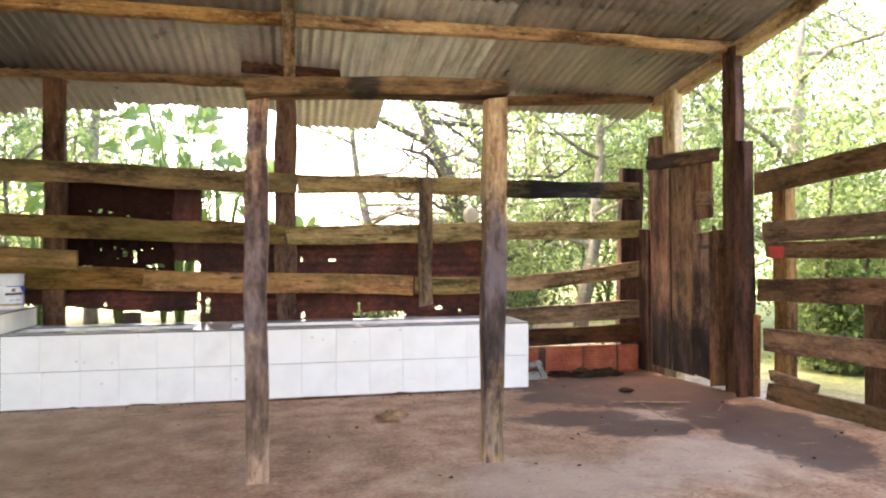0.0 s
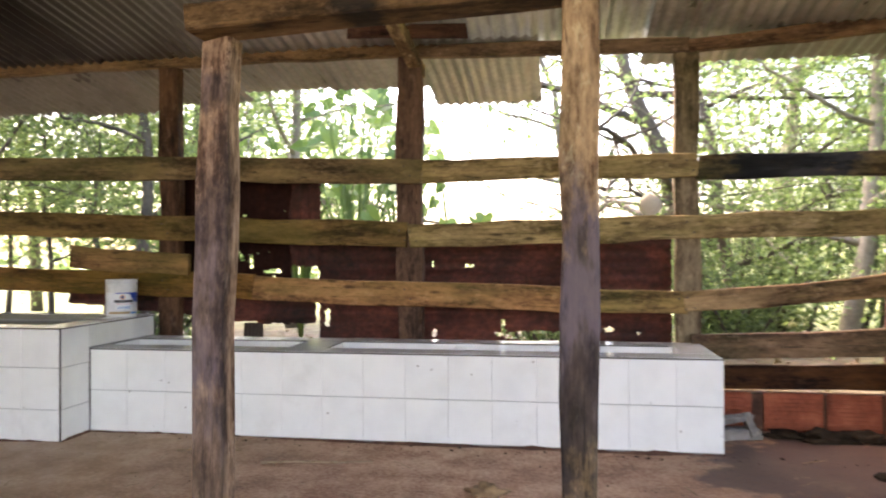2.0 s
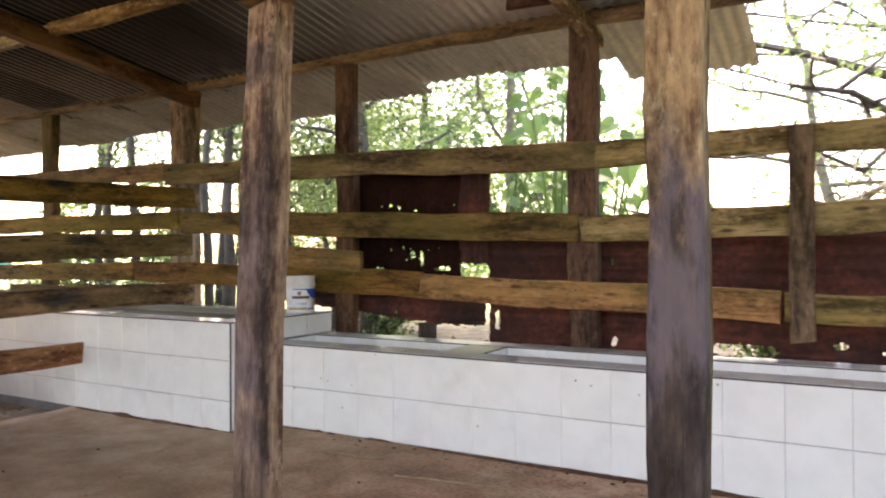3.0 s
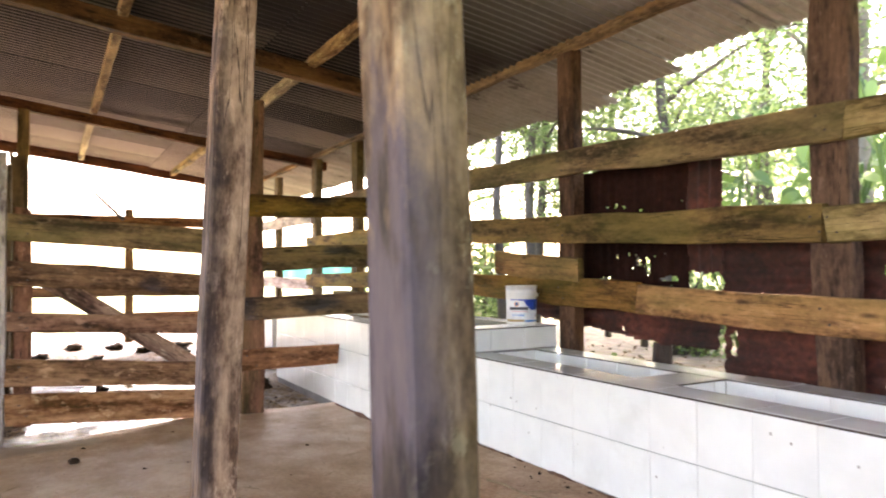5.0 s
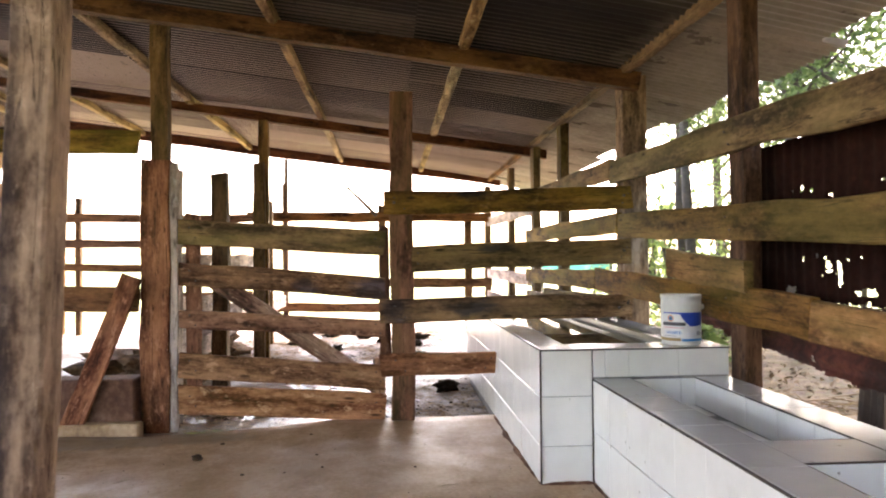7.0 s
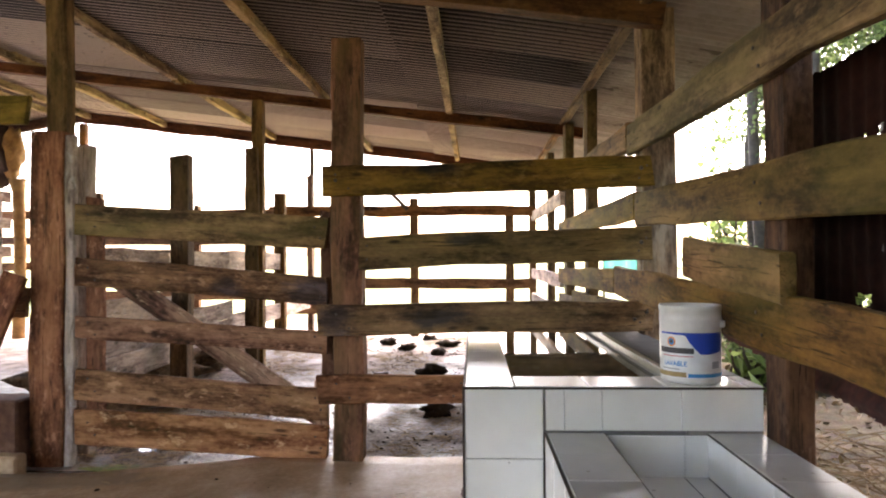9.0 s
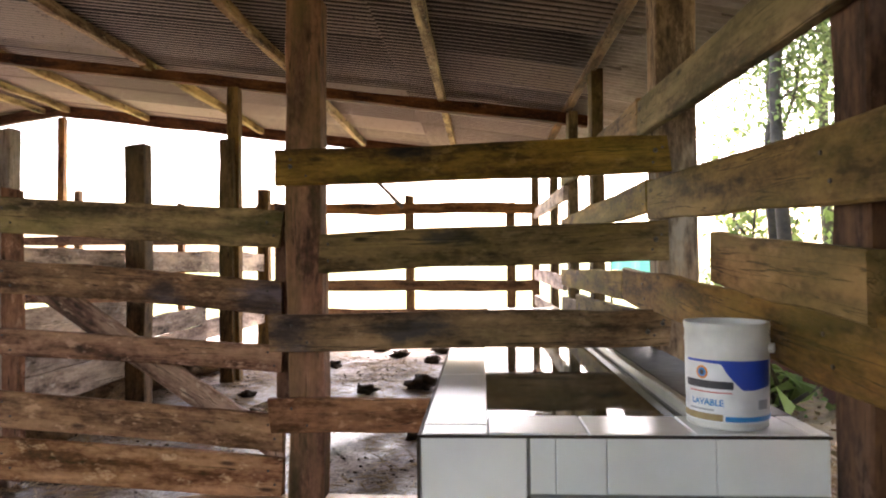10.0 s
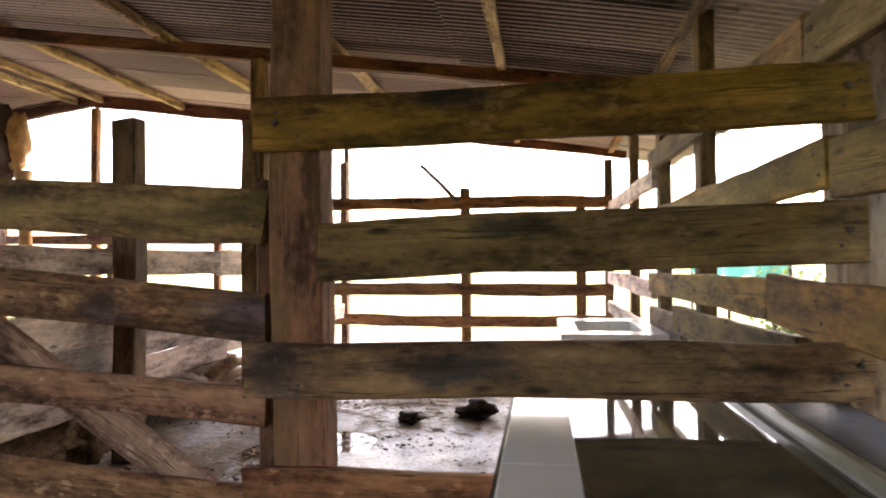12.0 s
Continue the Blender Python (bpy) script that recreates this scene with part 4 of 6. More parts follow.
for xx in (BAS[0][1], BAS[1][0]):
    box("edge_line", (xx - 0.003, BY0, ZT - 0.008), (xx + 0.003, BY1, ZT - 0.002), DARKLINE, trough, "black grimy edge line", 0)
tank = thing("water_tank", (-3.0, 5.45, 0), "white tiled water tank brimful with dark still water", "tank")
A0, A1, B0, B1, ZK = -4.6, -1.52, 4.99, 5.94, 0.656
P0, P1, Q0, Q1 = -4.42, -1.72, 5.155, 5.69
box("side_wall", (A0 + s, B0 + s, -0.12), (A1 - s, Q0 - s, ZK - s), M_GROUT, tank)
box("side_wall", (A0 + s, Q1 + s, -0.12), (A1 - s, B1 - s, ZK - s), M_CEMENT, tank)
box("end_wall", (P1 + s, Q0 - s, -0.12), (A1 - s, Q1 + s, ZK - s - 0.001), M_GROUT, tank)
box("end_wall", (A0 + s, Q0 - s, -0.12), (P0 - s, Q1 + s, ZK - s - 0.001), M_GROUT, tank)
wv = [(P0 - 0.006, Q0 - 0.006, 0.626), (P1 + 0.006, Q0 - 0.006, 0.626), (P1 + 0.006, Q1 + 0.006, 0.626), (P0 - 0.006, Q1 + 0.006, 0.626)]
wv += [(x, y, 0.2) for x, y, z in wv]
put("water", wv, [(0, 1, 2, 3), (7, 6, 5, 4), (0, 4, 5, 1), (1, 5, 6, 2), (2, 6, 7, 3), (3, 7, 4, 0)], M_WATER, tank, label="dark still water surface")
ZR = [0.005, 0.185, 0.425, ZK - 0.004]
tile_face(tank, (A1 - s + 0.001, B0, 0.0), (0, 1, 0), (0, 0, 1), (1, 0, 0), [0.004, 0.255], ZR, gapu=0.0014)
tile_face(tank, (A1 - s + 0.001, B0, 0.0), (0, 1, 0), (0, 0, 1), (1, 0, 0), [0.262, 0.322, 0.44, 0.69, 0.945], [ZT + 0.004, ZK - 0.004], gapu=0.0014)
tile_face(tank, (A1, B0 + s - 0.001, 0.0), (-1, 0, 0), (0, 0, 1), (0, -1, 0), marks(0.004, A1 - A0, 0.25), ZR, gapu=0.0014)
# the face of the tank's side runs mirrored, so its tiles turn outwards
TKZ = ZK - s + 0.001
tile_face(tank, (P1, B0, TKZ), (1, 0, 0), (0, 1, 0), (0, 0, 1), [0.0, A1 - P1 - 0.005], [0.165, 0.4, 0.645, 0.9, 0.945])
tile_face(tank, (A0, B0, TKZ), (1, 0, 0), (0, 1, 0), (0, 0, 1), marks(0.0, A1 - A0 - 0.005, 0.38, 0.32), [0.005, Q0 - B0])
box("back_rim", (A0, Q1 + 0.045, ZK - 0.006), (P1 - 0.001, B1 - 0.004, ZK + 0.002), M_RIM, tank, "dull grey cement rim", 0.002)
# an added pale strip stands for the reflection on the wet rim edge
box("edge_strip", (P0, Q1 + 0.002, ZK - 0.02), (P1, Q1 + 0.03, ZK + 0.012), M_GLINT, tank, "pale strip standing for the glint on the wet rim")
tile_face(tank, (P1 + s - 0.001, Q1, 0.4), (0, -1, 0), (0, 0, 1), (-1, 0, 0), marks(0, Q1 - Q0, T), [0, ZK - 0.4 - 0.006])

box("edge_line", (A0, B0 - 0.002, ZK - 0.009), (A1 + 0.002, B0 + 0.006, ZK - 0.0025), DARKLINE, tank, "black grimy edge line", 0)
box("edge_line", (A1 - 0.006, B0 - 0.002, ZK - 0.0095), (A1 + 0.002, B1, ZK - 0.003), DARKLINE, tank, "black grimy edge line", 0)
box("edge_line", (A1 - 0.006, Y0 - 0.006, 0.0), (A1 + 0.004, Y0 + 0.001, ZT), DARKLINE, tank, "black grimy joint line", 0)
box("edge_line", (A1 - 0.004, B0 - 0.003, 0.0), (A1 + 0.003, B0 + 0.004, ZK - 0.01), DARKLINE, tank, "dark grimy corner joint", 0)


def mud_fillet(a, b, out, seed):
    """Mud washed into the corner between floor and tiles, ragged and uneven."""
    a, b, out = Vector(a), Vector(b), Vector(out)
    n = int((b - a).length / 0.02)
    vv = []
    for i in range(n + 1):
        q = a.lerp(b, i / n)
        k = 0.6 * max(0.0, 0.3 + noise.noise(Vector((i * 0.09, seed, 0))) + 0.6 * noise.noise(Vector((i * 0.37, seed, 4))))
        vv += [q + Vector((0, 0, 0.004 + 0.03 * k)), q + out * (0.006 + 0.012 * k) + Vector((0, 0, 0.003 + 0.012 * k)), q + out * (0.012 + 0.06 * k) - Vector((0, 0, 0.012)), q - Vector((0, 0, 0.012))]
    fc = [(4 * i + j, 4 * i + j + 1, 4 * i + j + 5, 4 * i + j + 4) for i in range(n) for j in range(3)]
    return vv, fc


fv2, ff2 = join([mud_fillet((X1, Y0 - 0.001, 0), (X0, Y0 - 0.001, 0), (0, -1, 0), 2.0), mud_fillet((A1 + 0.001, Y0 - 0.001, 0), (A1 + 0.001, B0, 0), (1, 0, 0), 5.0), mud_fillet((A1, B0 - 0.001, 0), (-3.0, B0 - 0.001, 0), (0, -1, 0), 8.0)])
tagged(put("mud_fillet", fv2, ff2, M_MUDWALL), "brown mud washed along the foot of the tiles", "mud", kind="stuff")
far_tank = thing("far_trough", (-6.1, 5.45, 0), "low white cement trough with a sunken basin", "trough")
box("wall", (-6.75, 5.2, -0.1), (-5.5, 5.32, 0.6), M_TILE, far_tank)
box("wall", (-6.75, 5.75, -0.1), (-5.5, 5.87, 0.6), M_TILE, far_tank)
box("wall", (-5.72, 5.32, -0.1), (-5.5, 5.75, 0.598), M_TILE, far_tank)
box("wall", (-6.75, 5.32, -0.1), (-6.5, 5.75, 0.598), M_TILE, far_tank)
box("basin_floor", (-6.5, 5.32, -0.1), (-5.72, 5.75, 0.4), M_CEMENT, far_tank)

# ---- cross fence and gate ----
cross = thing("cross_fence", (-2.97, 5.1, 0), "weathered mossy plank fence with a tall gate post", "fence")
board("post", (-3.035, 4.345, -0.15), (-3.035, 4.35, 2.25), 0.16, 0.14, M_GATEPOST, cross, nrm=(1, 0, 0), wob=0.016)
CX = -2.955
for y0, z0, y1, z1, h, m, x in ((4.23, 1.48, 5.955, 1.515, 0.158, M_CROSS_B, CX), (4.42, 1.108, 5.955, 1.14, 0.175, M_CROSS_B, CX - 0.03), (4.2, 0.745, 5.95, 0.77, 0.165, M_CROSS, CX), (4.2, 0.38, 4.985, 0.39, 0.152, M_GATE, CX)):
    rail = board("rail", (x, y0, z0), (x, y1, z1), h, 0.045, m, cross, nrm=(1, 0, 0), wob=0.012)
    for yy, dz in ((4.3, 0.035), (4.37, -0.04), (y1 - 0.03, 0.03), (y1 - 0.07, -0.035)):
        nail(rail, x + 0.024, yy if yy > y0 else y0 + 0.04, z0 + (z1 - z0) * (yy - y0) / (y1 - y0) + dz, 0)
for y, z in ((5.895, 1.53), (5.893, 1.147), (5.852, 0.75), (5.915, 0.785), (4.3, 1.485)):
    bm = bmesh.new()
    bmesh.ops.create_cone(bm, cap_ends=True, segments=10, radius1=0.011, radius2=0.008, depth=0.014)
    part("bolt", bm, M_IRON, cross, "dark iron bolt head", pose(CX + 0.027, y, z, 0, 90, 0))

gate = thing("board_gate", (-2.97, 3.5, 0), "sagging weathered board gate with a diagonal brace, closed", "gate")
GX = -3.03
for (zl, zr, h, m) in ((1.3, 1.21, 0.17, M_RAIL), (1.01, 0.895, 0.155, M_GATE_S), (0.71, 0.62, 0.12, M_GATE), (0.405, 0.29, 0.165, M_GATE), (0.165, 0.085, 0.19, M_GATE_LOW)):
    plank = board("board", (GX, 2.845, zl), (GX, 4.235, zr), h, 0.035, m, gate, nrm=(1, 0, 0), wob=0.01)
    for yy, dz in ((2.92, 0.03), (2.96, -0.035), (4.17, 0.03), (4.2, -0.03)):
        nail(plank, GX + 0.019, yy, zl + (zr - zl) * (yy - 2.845) / 1.39 + dz, 0)
board("brace", (GX - 0.04, 3.02, 1.0), (GX - 0.04, 4.2, 0.205), 0.118, 0.035, M_GATE_LOW, gate, nrm=(1, 0, 0))
# the dark wood of the upper stile paints the shaded gap beside the post
board("stile", (GX - 0.04, 4.235, 0.42), (GX - 0.04, 4.23, 1.33), 0.075, 0.035, M_DARKPOST, gate, nrm=(1, 0, 0))
board("stile", (GX - 0.04, 4.19, -0.02), (GX - 0.04, 4.19, 0.418), 0.075, 0.035, M_GATE, gate, nrm=(1, 0, 0))
board("stile", (GX - 0.04, 2.94, 0.05), (GX - 0.04, 2.93, 1.42), 0.1, 0.035, M_GATE, gate, nrm=(1, 0, 0))

pen = thing("pen_fence", (-2.97, 2.2, 0), "weathered timber pen fence with a leaning brace board", "fence")
board("post", (-3.05, 2.697, -0.15), (-3.05, 2.7, 1.78), 0.19, 0.12, M_GATE, pen, nrm=(1, 0, 0), wob=0.016)
board("post", (-3.12, 2.72, -0.15), (-3.12, 2.705, 2.74), 0.115, 0.1, M_POST, pen, nrm=(1, 0, 0), wob=0.012)
board("jamb", (-3.03, 2.815, -0.1), (-3.03, 2.82, 1.76), 0.055, 0.05, M_GREY, pen, nrm=(1, 0, 0))
board("rail", (-2.99, 2.6, 1.895), (-2.99, 0.2, 1.92), 0.155, 0.04, M_RAIL, pen, nrm=(1, 0, 0))
board("rail", (-2.99, 2.6, 0.85), (-2.99, 0.2, 0.86), 0.17, 0.04, M_SIDE, pen, nrm=(1, 0, 0))
board("brace", (-2.915, 2.585, 1.0), (-2.835, 2.215, 0.0), 0.135, 0.035, M_GATE, pen, nrm=(1, 0, 0))
board("post", (-3.02, 0.3, -0.15), (-3.02, 0.3, 2.0), 0.14, 0.12, M_POST, pen, nrm=(1, 0, 0))
box("kerb", (-3.12, -1.0, -0.15), (-2.9, 2.6, 0.33), M_MUDWALL, pen, "mud-stained low brick kerb", 0.012)
box("ledge", (-2.9, -1.0, -0.15), (-2.8, 2.66, 0.06), M_MUDLEDGE, pen, "worn ochre ledge along the kerb", 0.012)

# ---- corral beyond the gate ----
inner = thing("inner_pen_fence", (-6.5, 2.6, 0), "pale weathered plank pen fence with square posts", "fence")
board("post", (-4.69, 2.735, -0.1), (-4.69, 2.735, 1.89), 0.14, 0.13, M_POST, inner, nrm=(1, 0, 0), wob=0.012)
board("post", (-6.26, 2.8, -0.1), (-6.26, 2.8, 2.2), 0.13, 0.1, M_POST, inner, nrm=(1, 0, 0), wob=0.012)
board("post", (-8.0, 2.6, -0.1), (-8.0, 2.6, 1.91), 0.13, 0.12, M_POST, inner, nrm=(1, 0, 0))
board("post", (-3.3, 2.735, -0.1), (-3.3, 2.735, 1.74), 0.1, 0.1, M_GREY, inner, nrm=(1, 0, 0))
for x0, x1, z0, z1, h in ((-3.3, -4.95, 1.085, 1.08, 0.15), (-4.95, -6.2, 1.075, 1.07, 0.165), (-6.1, -8.0, 1.07, 1.06, 0.2), (-3.3, -4.95, 0.72, 0.7, 0.185), (-3.3, -4.95, 0.53, 0.525, 0.185), (-3.3, -4.95, 0.34, 0.34, 0.18), (-4.95, -6.2, 0.56, 0.585, 0.16), (-4.95, -6.2, 0.4, 0.405, 0.17), (-6.1, -9.6, 0.45, 0.45, 0.18), (-3.1, -9.6, 1.38, 1.36, 0.09)):
    board("plank", (x0, 2.6, z0), (x1, 2.6, z1), h, 0.035, M_GREY, inner, nrm=(0, 1, 0), wob=0.012)

far = thing("far_fence", (-9.6, 3.0, 0), "thin brown rail fence at the end of the shed", "fence")
for y, top in ((2.6, 2.33), (4.15, 1.97), (5.55, 1.85), (0.9, 1.9), (-0.6, 2.1), (-2.2, 1.9), (-4.0, 1.9)):
    board("post", (-9.62, y, -0.1), (-9.62, y, top), 0.12 if y > 3 else 0.08, 0.1, M_FARW, far, nrm=(1, 0, 0))
for z, h, y0, y1 in ((1.77, 0.15, 2.0, 5.93), (0.71, 0.15, 2.0, 5.93), (0.32, 0.14, 2.0, 5.93), (1.77, 0.13, -5.0, 2.1), (1.37, 0.12, -5.0, 2.1), (0.99, 0.12, -5.0, 2.1), (0.55, 0.12, -5.0, 2.1)):
    board("rail", (-9.55, y0, z + 0.03), (-9.55, y1, z), h, 0.04, M_FARW, far, nrm=(1, 0, 0), wob=0.02)

left_fence = thing("left_pen_fence", (-6, -2, 0), "pale rail fence of the far pen", "fence")
for x in (-3.2, -5.2, -7.2, -9.2):
    board("post", (x, -1.9, -0.1), (x, -1.9, 2.1), 0.1, 0.1, M_GREY, left_fence)
for z in (2.0, 1.62, 1.2, 0.75):
    board("rail", (-3.1, -1.84, z), (-9.4, -1.84, z + 0.03), 0.15, 0.035, M_GREY, left_fence)

gnarl = thing("gnarled_post", (-9.4, -1.75, 0), "dark gnarled tree post with an ochre split side", "post")
v, f = tube([(-9.42, -1.72, -0.1), (-9.43, -1.7, 1.2), (-9.42, -1.72, 2.1), (-9.42, -1.74, 2.3)], [0.09, 0.08, 0.085, 0.12], 9)
put("trunk", v, f, M_CUT, gnarl, smooth=True)
part("burl", blob(0.42, 4, (0.6, 0.62, 1.05), 0.5, 3), M_GNARL, gnarl, "dark swollen burl", Matrix.Translation((-9.4, -2.0, 2.68)), True)
part("split_face", blob(0.34, 9, (0.4, 0.42, 1.1), 0.4, 3), M_CUT, gnarl, "ochre split wood face", Matrix.Translation((-9.36, -1.78, 2.7)), True)

# ---- right side: door and rails ----
RC, RD, RN = Vector((3.43, 5.85, 0)), Vector((0.131, -0.991, 0)), Vector((-0.991, -0.131, 0))


def rp(sd, z, off=0.0):
    return RC + RD * sd + RN * off + Vector((0, 0, z))


door = thing("plank_door", rp(0.6, 0), "closed weathered plank door, its foot darkened for damp and shade", "door")
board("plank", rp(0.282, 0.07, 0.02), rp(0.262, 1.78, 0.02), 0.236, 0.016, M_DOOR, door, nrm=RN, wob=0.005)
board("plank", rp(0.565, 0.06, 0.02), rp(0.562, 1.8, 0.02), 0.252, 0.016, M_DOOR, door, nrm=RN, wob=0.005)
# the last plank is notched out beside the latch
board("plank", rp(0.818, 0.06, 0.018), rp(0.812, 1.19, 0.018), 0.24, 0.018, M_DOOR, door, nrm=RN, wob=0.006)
board("plank", rp(0.735, 1.192, 0.018), rp(0.734, 1.298, 0.018), 0.08, 0.018, M_DOOR_TOP, door, nrm=RN, wob=0.004)
board("plank", rp(0.81, 1.3, 0.018), rp(0.806, 1.74, 0.018), 0.23, 0.018, M_DOOR_TOP, door, nrm=RN, wob=0.006)
board("ledge", rp(0.15, 1.8, 0.05), rp(1.02, 1.765, 0.05), 0.085, 0.03, M_DOOR, door, nrm=RN)
board("cap", rp(0.15, 1.86, 0.035), rp(1.0, 1.815, 0.035), 0.03, 0.07, M_POST, door, nrm=RN)
board("block", rp(0.8, 1.46, 0.055), rp(0.95, 1.455, 0.055), 0.1, 0.045, M_SIDE, door, nrm=RN)
board("latch_bar", rp(0.84, 1.08, 0.06), rp(1.1, 1.1, 0.07), 0.035, 0.025, M_IRON, door, nrm=RN, label="dark iron latch bar")
board("hasp", rp(1.0, 1.02, 0.07), rp(1.0, 1.24, 0.07), 0.035, 0.02, M_IRON, door, nrm=RN, label="dark iron hasp")

side = thing("side_fence", rp(2, 0), "brown timber rail fence beside the plank door", "fence")
for s0, w, z0, z1, off, m in ((0.3, 0.17, -0.1, 2.42, -0.1, M_ENDBEAM), (0.14, 0.13, -0.1, 2.05, -0.05, M_SIDE), (0.0, 0.2, -0.1, 1.25, -0.045, M_SHADEPOST), (1.1, 0.13, -0.1, 2.56, -0.02, M_DARKPOST), (1.0, 0.1, 0.03, 1.2, 0.045, M_DARKPOST), (1.27, 0.115, 0.0, 1.84, 0.04, M_SHADEPOST), (1.4, 0.055, 0.02, 0.6, 0.055, M_SIDE), (1.53, 0.13, -0.1, 1.58, -0.07, M_SIDE), (2.27, 0.26, -0.1, 0.78, -0.12, M_DARKPOST), (4.0, 0.15, -0.1, 2.6, -0.06, M_POST), (6.6, 0.15, -0.1, 2.9, -0.06, M_POST)):
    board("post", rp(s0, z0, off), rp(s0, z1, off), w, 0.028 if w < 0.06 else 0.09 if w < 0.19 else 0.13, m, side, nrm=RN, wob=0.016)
for s0, z0, s1, z1, h, m in ((1.35, 1.52, 2.45, 1.6, 0.155, M_SIDE), (1.42, 1.17, 2.45, 1.2, 0.14, M_SIDE), (1.45, 1.045, 2.45, 1.055, 0.11, M_SIDE), (1.37, 0.77, 2.45, 0.8, 0.16, M_SIDE), (1.42, 0.43, 2.45, 0.44, 0.16, M_SIDE), (1.47, 0.185, 1.85, 0.155, 0.07, M_SIDE), (1.45, 0.07, 2.45, 0.05, 0.12, M_POST),
                             (2.46, 1.61, 6.6, 1.62, 0.155, M_SIDE), (2.46, 1.17, 6.6, 1.2, 0.15, M_SIDE), (2.46, 0.8, 6.6, 0.8, 0.15, M_SIDE), (2.46, 0.43, 6.6, 0.44, 0.15, M_SIDE), (2.46, 0.06, 6.6, 0.05, 0.12, M_POST)):
    board("rail", rp(s0, z0, 0.0), rp(s1, z1, 0.0), h, 0.04, m, side, nrm=RN, wob=0.012)
board("paint_patch", rp(1.49, 1.03, 0.022), rp(1.61, 1.03, 0.022), 0.075, 0.004, M_REDPAINT, side, nrm=RN, label="faded red paint patch")

# ---- low brick wall by the trough ----
bricks = thing("brick_wall", (2.8, 5.85, 0), "low wall of red hollow clay bricks with crumbling mortar", "wall")
box("mortar", (2.16, 5.83, -0.1), (3.36, 5.92, 0.225), M_MUDWALL, bricks)
for x0, x1 in ((2.17, 2.43), (2.5, 2.83), (2.85, 3.15), (3.17, 3.36)):
    vv, fc = [], []
    prof = [(0.0, 0.0)]
    for k in range(9):
        z = 0.012 + k * 0.024
        prof += [(-0.012, z), (-0.012, z + 0.017), (-0.007, z + 0.019), (-0.007, z + 0.022)]
    prof += [(0.0, 0.232)]
    for xx in (x0, x1):
        vv += [(xx, 5.826 + p, z) for p, z in prof]
    n = len(prof)
    fc = [(i, n + i, n + i + 1, i + 1) for i in range(n - 1)] + [tuple(range(n)), tuple(range(2 * n - 1, n - 1, -1))]
    put("brick", vv, fc, M_BRICK, bricks)

# ---- rusty sheets behind the fence ----
def rusty(name, x0, x1, z0, z1, y, label, seed, horizontal=True, ragged=0.1, holes=0.12, mat=None, torn=(), amp=0.009, slant=0.0):
    rnd = random.Random(seed)
    nxs, nzs = int((x1 - x0) / 0.011), int((z1 - z0) / 0.0095)
    vv, fc = [], []
    for j in range(nzs + 1):
        for i in range(nxs + 1):
            x, z = x0 + (x1 - x0) * i / nxs, z0 + (z1 - z0) * j / nzs
            d = amp * math.sin(2 * math.pi * (z if horizontal else x) / 0.076) + 0.02 * noise.noise(Vector((x * 2, z * 2, seed)))
            vv.append((x + rnd.uniform(-0.004, 0.004), y + d, z + rnd.uniform(-0.0035, 0.0035)))
    for j in range(nzs):
        for i in range(nxs):
            x, z = (i + 0.5) / nxs, (j + 0.5) / nzs
            nz = noise.noise(Vector((x0 + x * (x1 - x0), 0, seed * 1.3)) * 3.3) + 0.5 * noise.noise(Vector((x * 40, 0, seed)))
            if z * (z1 - z0) < ragged * (0.4 + nz):
                continue
            if noise.noise(Vector((x * (x1 - x0) * 9, z * (z1 - z0) * 14, seed * 2.2))) > 0.78 - holes:
                continue
            wx, wz = x0 + x * (x1 - x0), z0 + z * (z1 - z0)
            if wz - z0 < slant * (x1 - wx) + 0.02 * noise.noise(Vector((wx * 9, 0, seed))):
                continue
            rag = 1 + 0.9 * noise.noise(Vector((wx * 22, wz * 22, seed)))
            if any(((wx - cx) / rx) ** 2 + ((wz - cz) / rz) ** 2 < rag for cx, cz, rx, rz in torn):
                continue
            a = j * (nxs + 1) + i
            fc.append((a, a + 1, a + nxs + 2, a + nxs + 1))
    ob = put(name, vv, fc, mat or M_RUST, None, None, smooth=True)
    return tagged(ob, label, "metal sheet", "sheets behind the fence")


rng = random.Random(19)
PIN = tuple((rng.uniform(-1.2, -0.55), rng.choice((1.3, 1.33, 1.36, 1.39, 1.02, 1.07, 1.1)) + rng.uniform(-0.02, 0.02), rng.uniform(0.006, 0.014), rng.uniform(0.004, 0.01)) for k in range(20))
rusty("rusty_sheet", -1.5, -0.55, 0.875, 1.625, 6.075, "blackened sheet with small rust holes nailed behind the fence", 3, False, 0.05, 0.02, M_BLACKRUST, PIN + ((-0.85, 1.02, 0.012, 0.045), (-0.68, 0.955, 0.07, 0.016), (-1.2, 0.945, 0.05, 0.016), (-0.92, 1.06, 0.012, 0.02)), 0.003)
rusty("rusty_sheet", -0.6, -0.34, 0.98, 1.62, 6.085, "dark brown rusted strip of sheet metal behind the fence", 5, False, 0.03, 0.0, M_RUST)
rusty("rusty_sheet", -0.36, 2.02, 0.4, 1.17, 6.1, "rust-brown corrugated sheet behind the trough", 8, True, 0.1, 0.06, None, ((1.14, 0.52, 0.2, 0.035), (0.46, 0.53, 0.022, 0.03), (0.93, 0.57, 0.018, 0.05), (0.9, 0.53, 0.03, 0.015), (1.62, 0.57, 0.03, 0.02), (-0.3, 0.62, 0.02, 0.06), (0.7, 0.99, 0.03, 0.008), (0.45, 1.0, 0.01, 0.02)))
rusty("rusty_sheet", -2.3, -0.38, 0.55, 0.9, 6.09, "ragged strip of rusted sheet below the rail", 12, True, 0.05, 0.04, None, (), 0.009, 0.09)


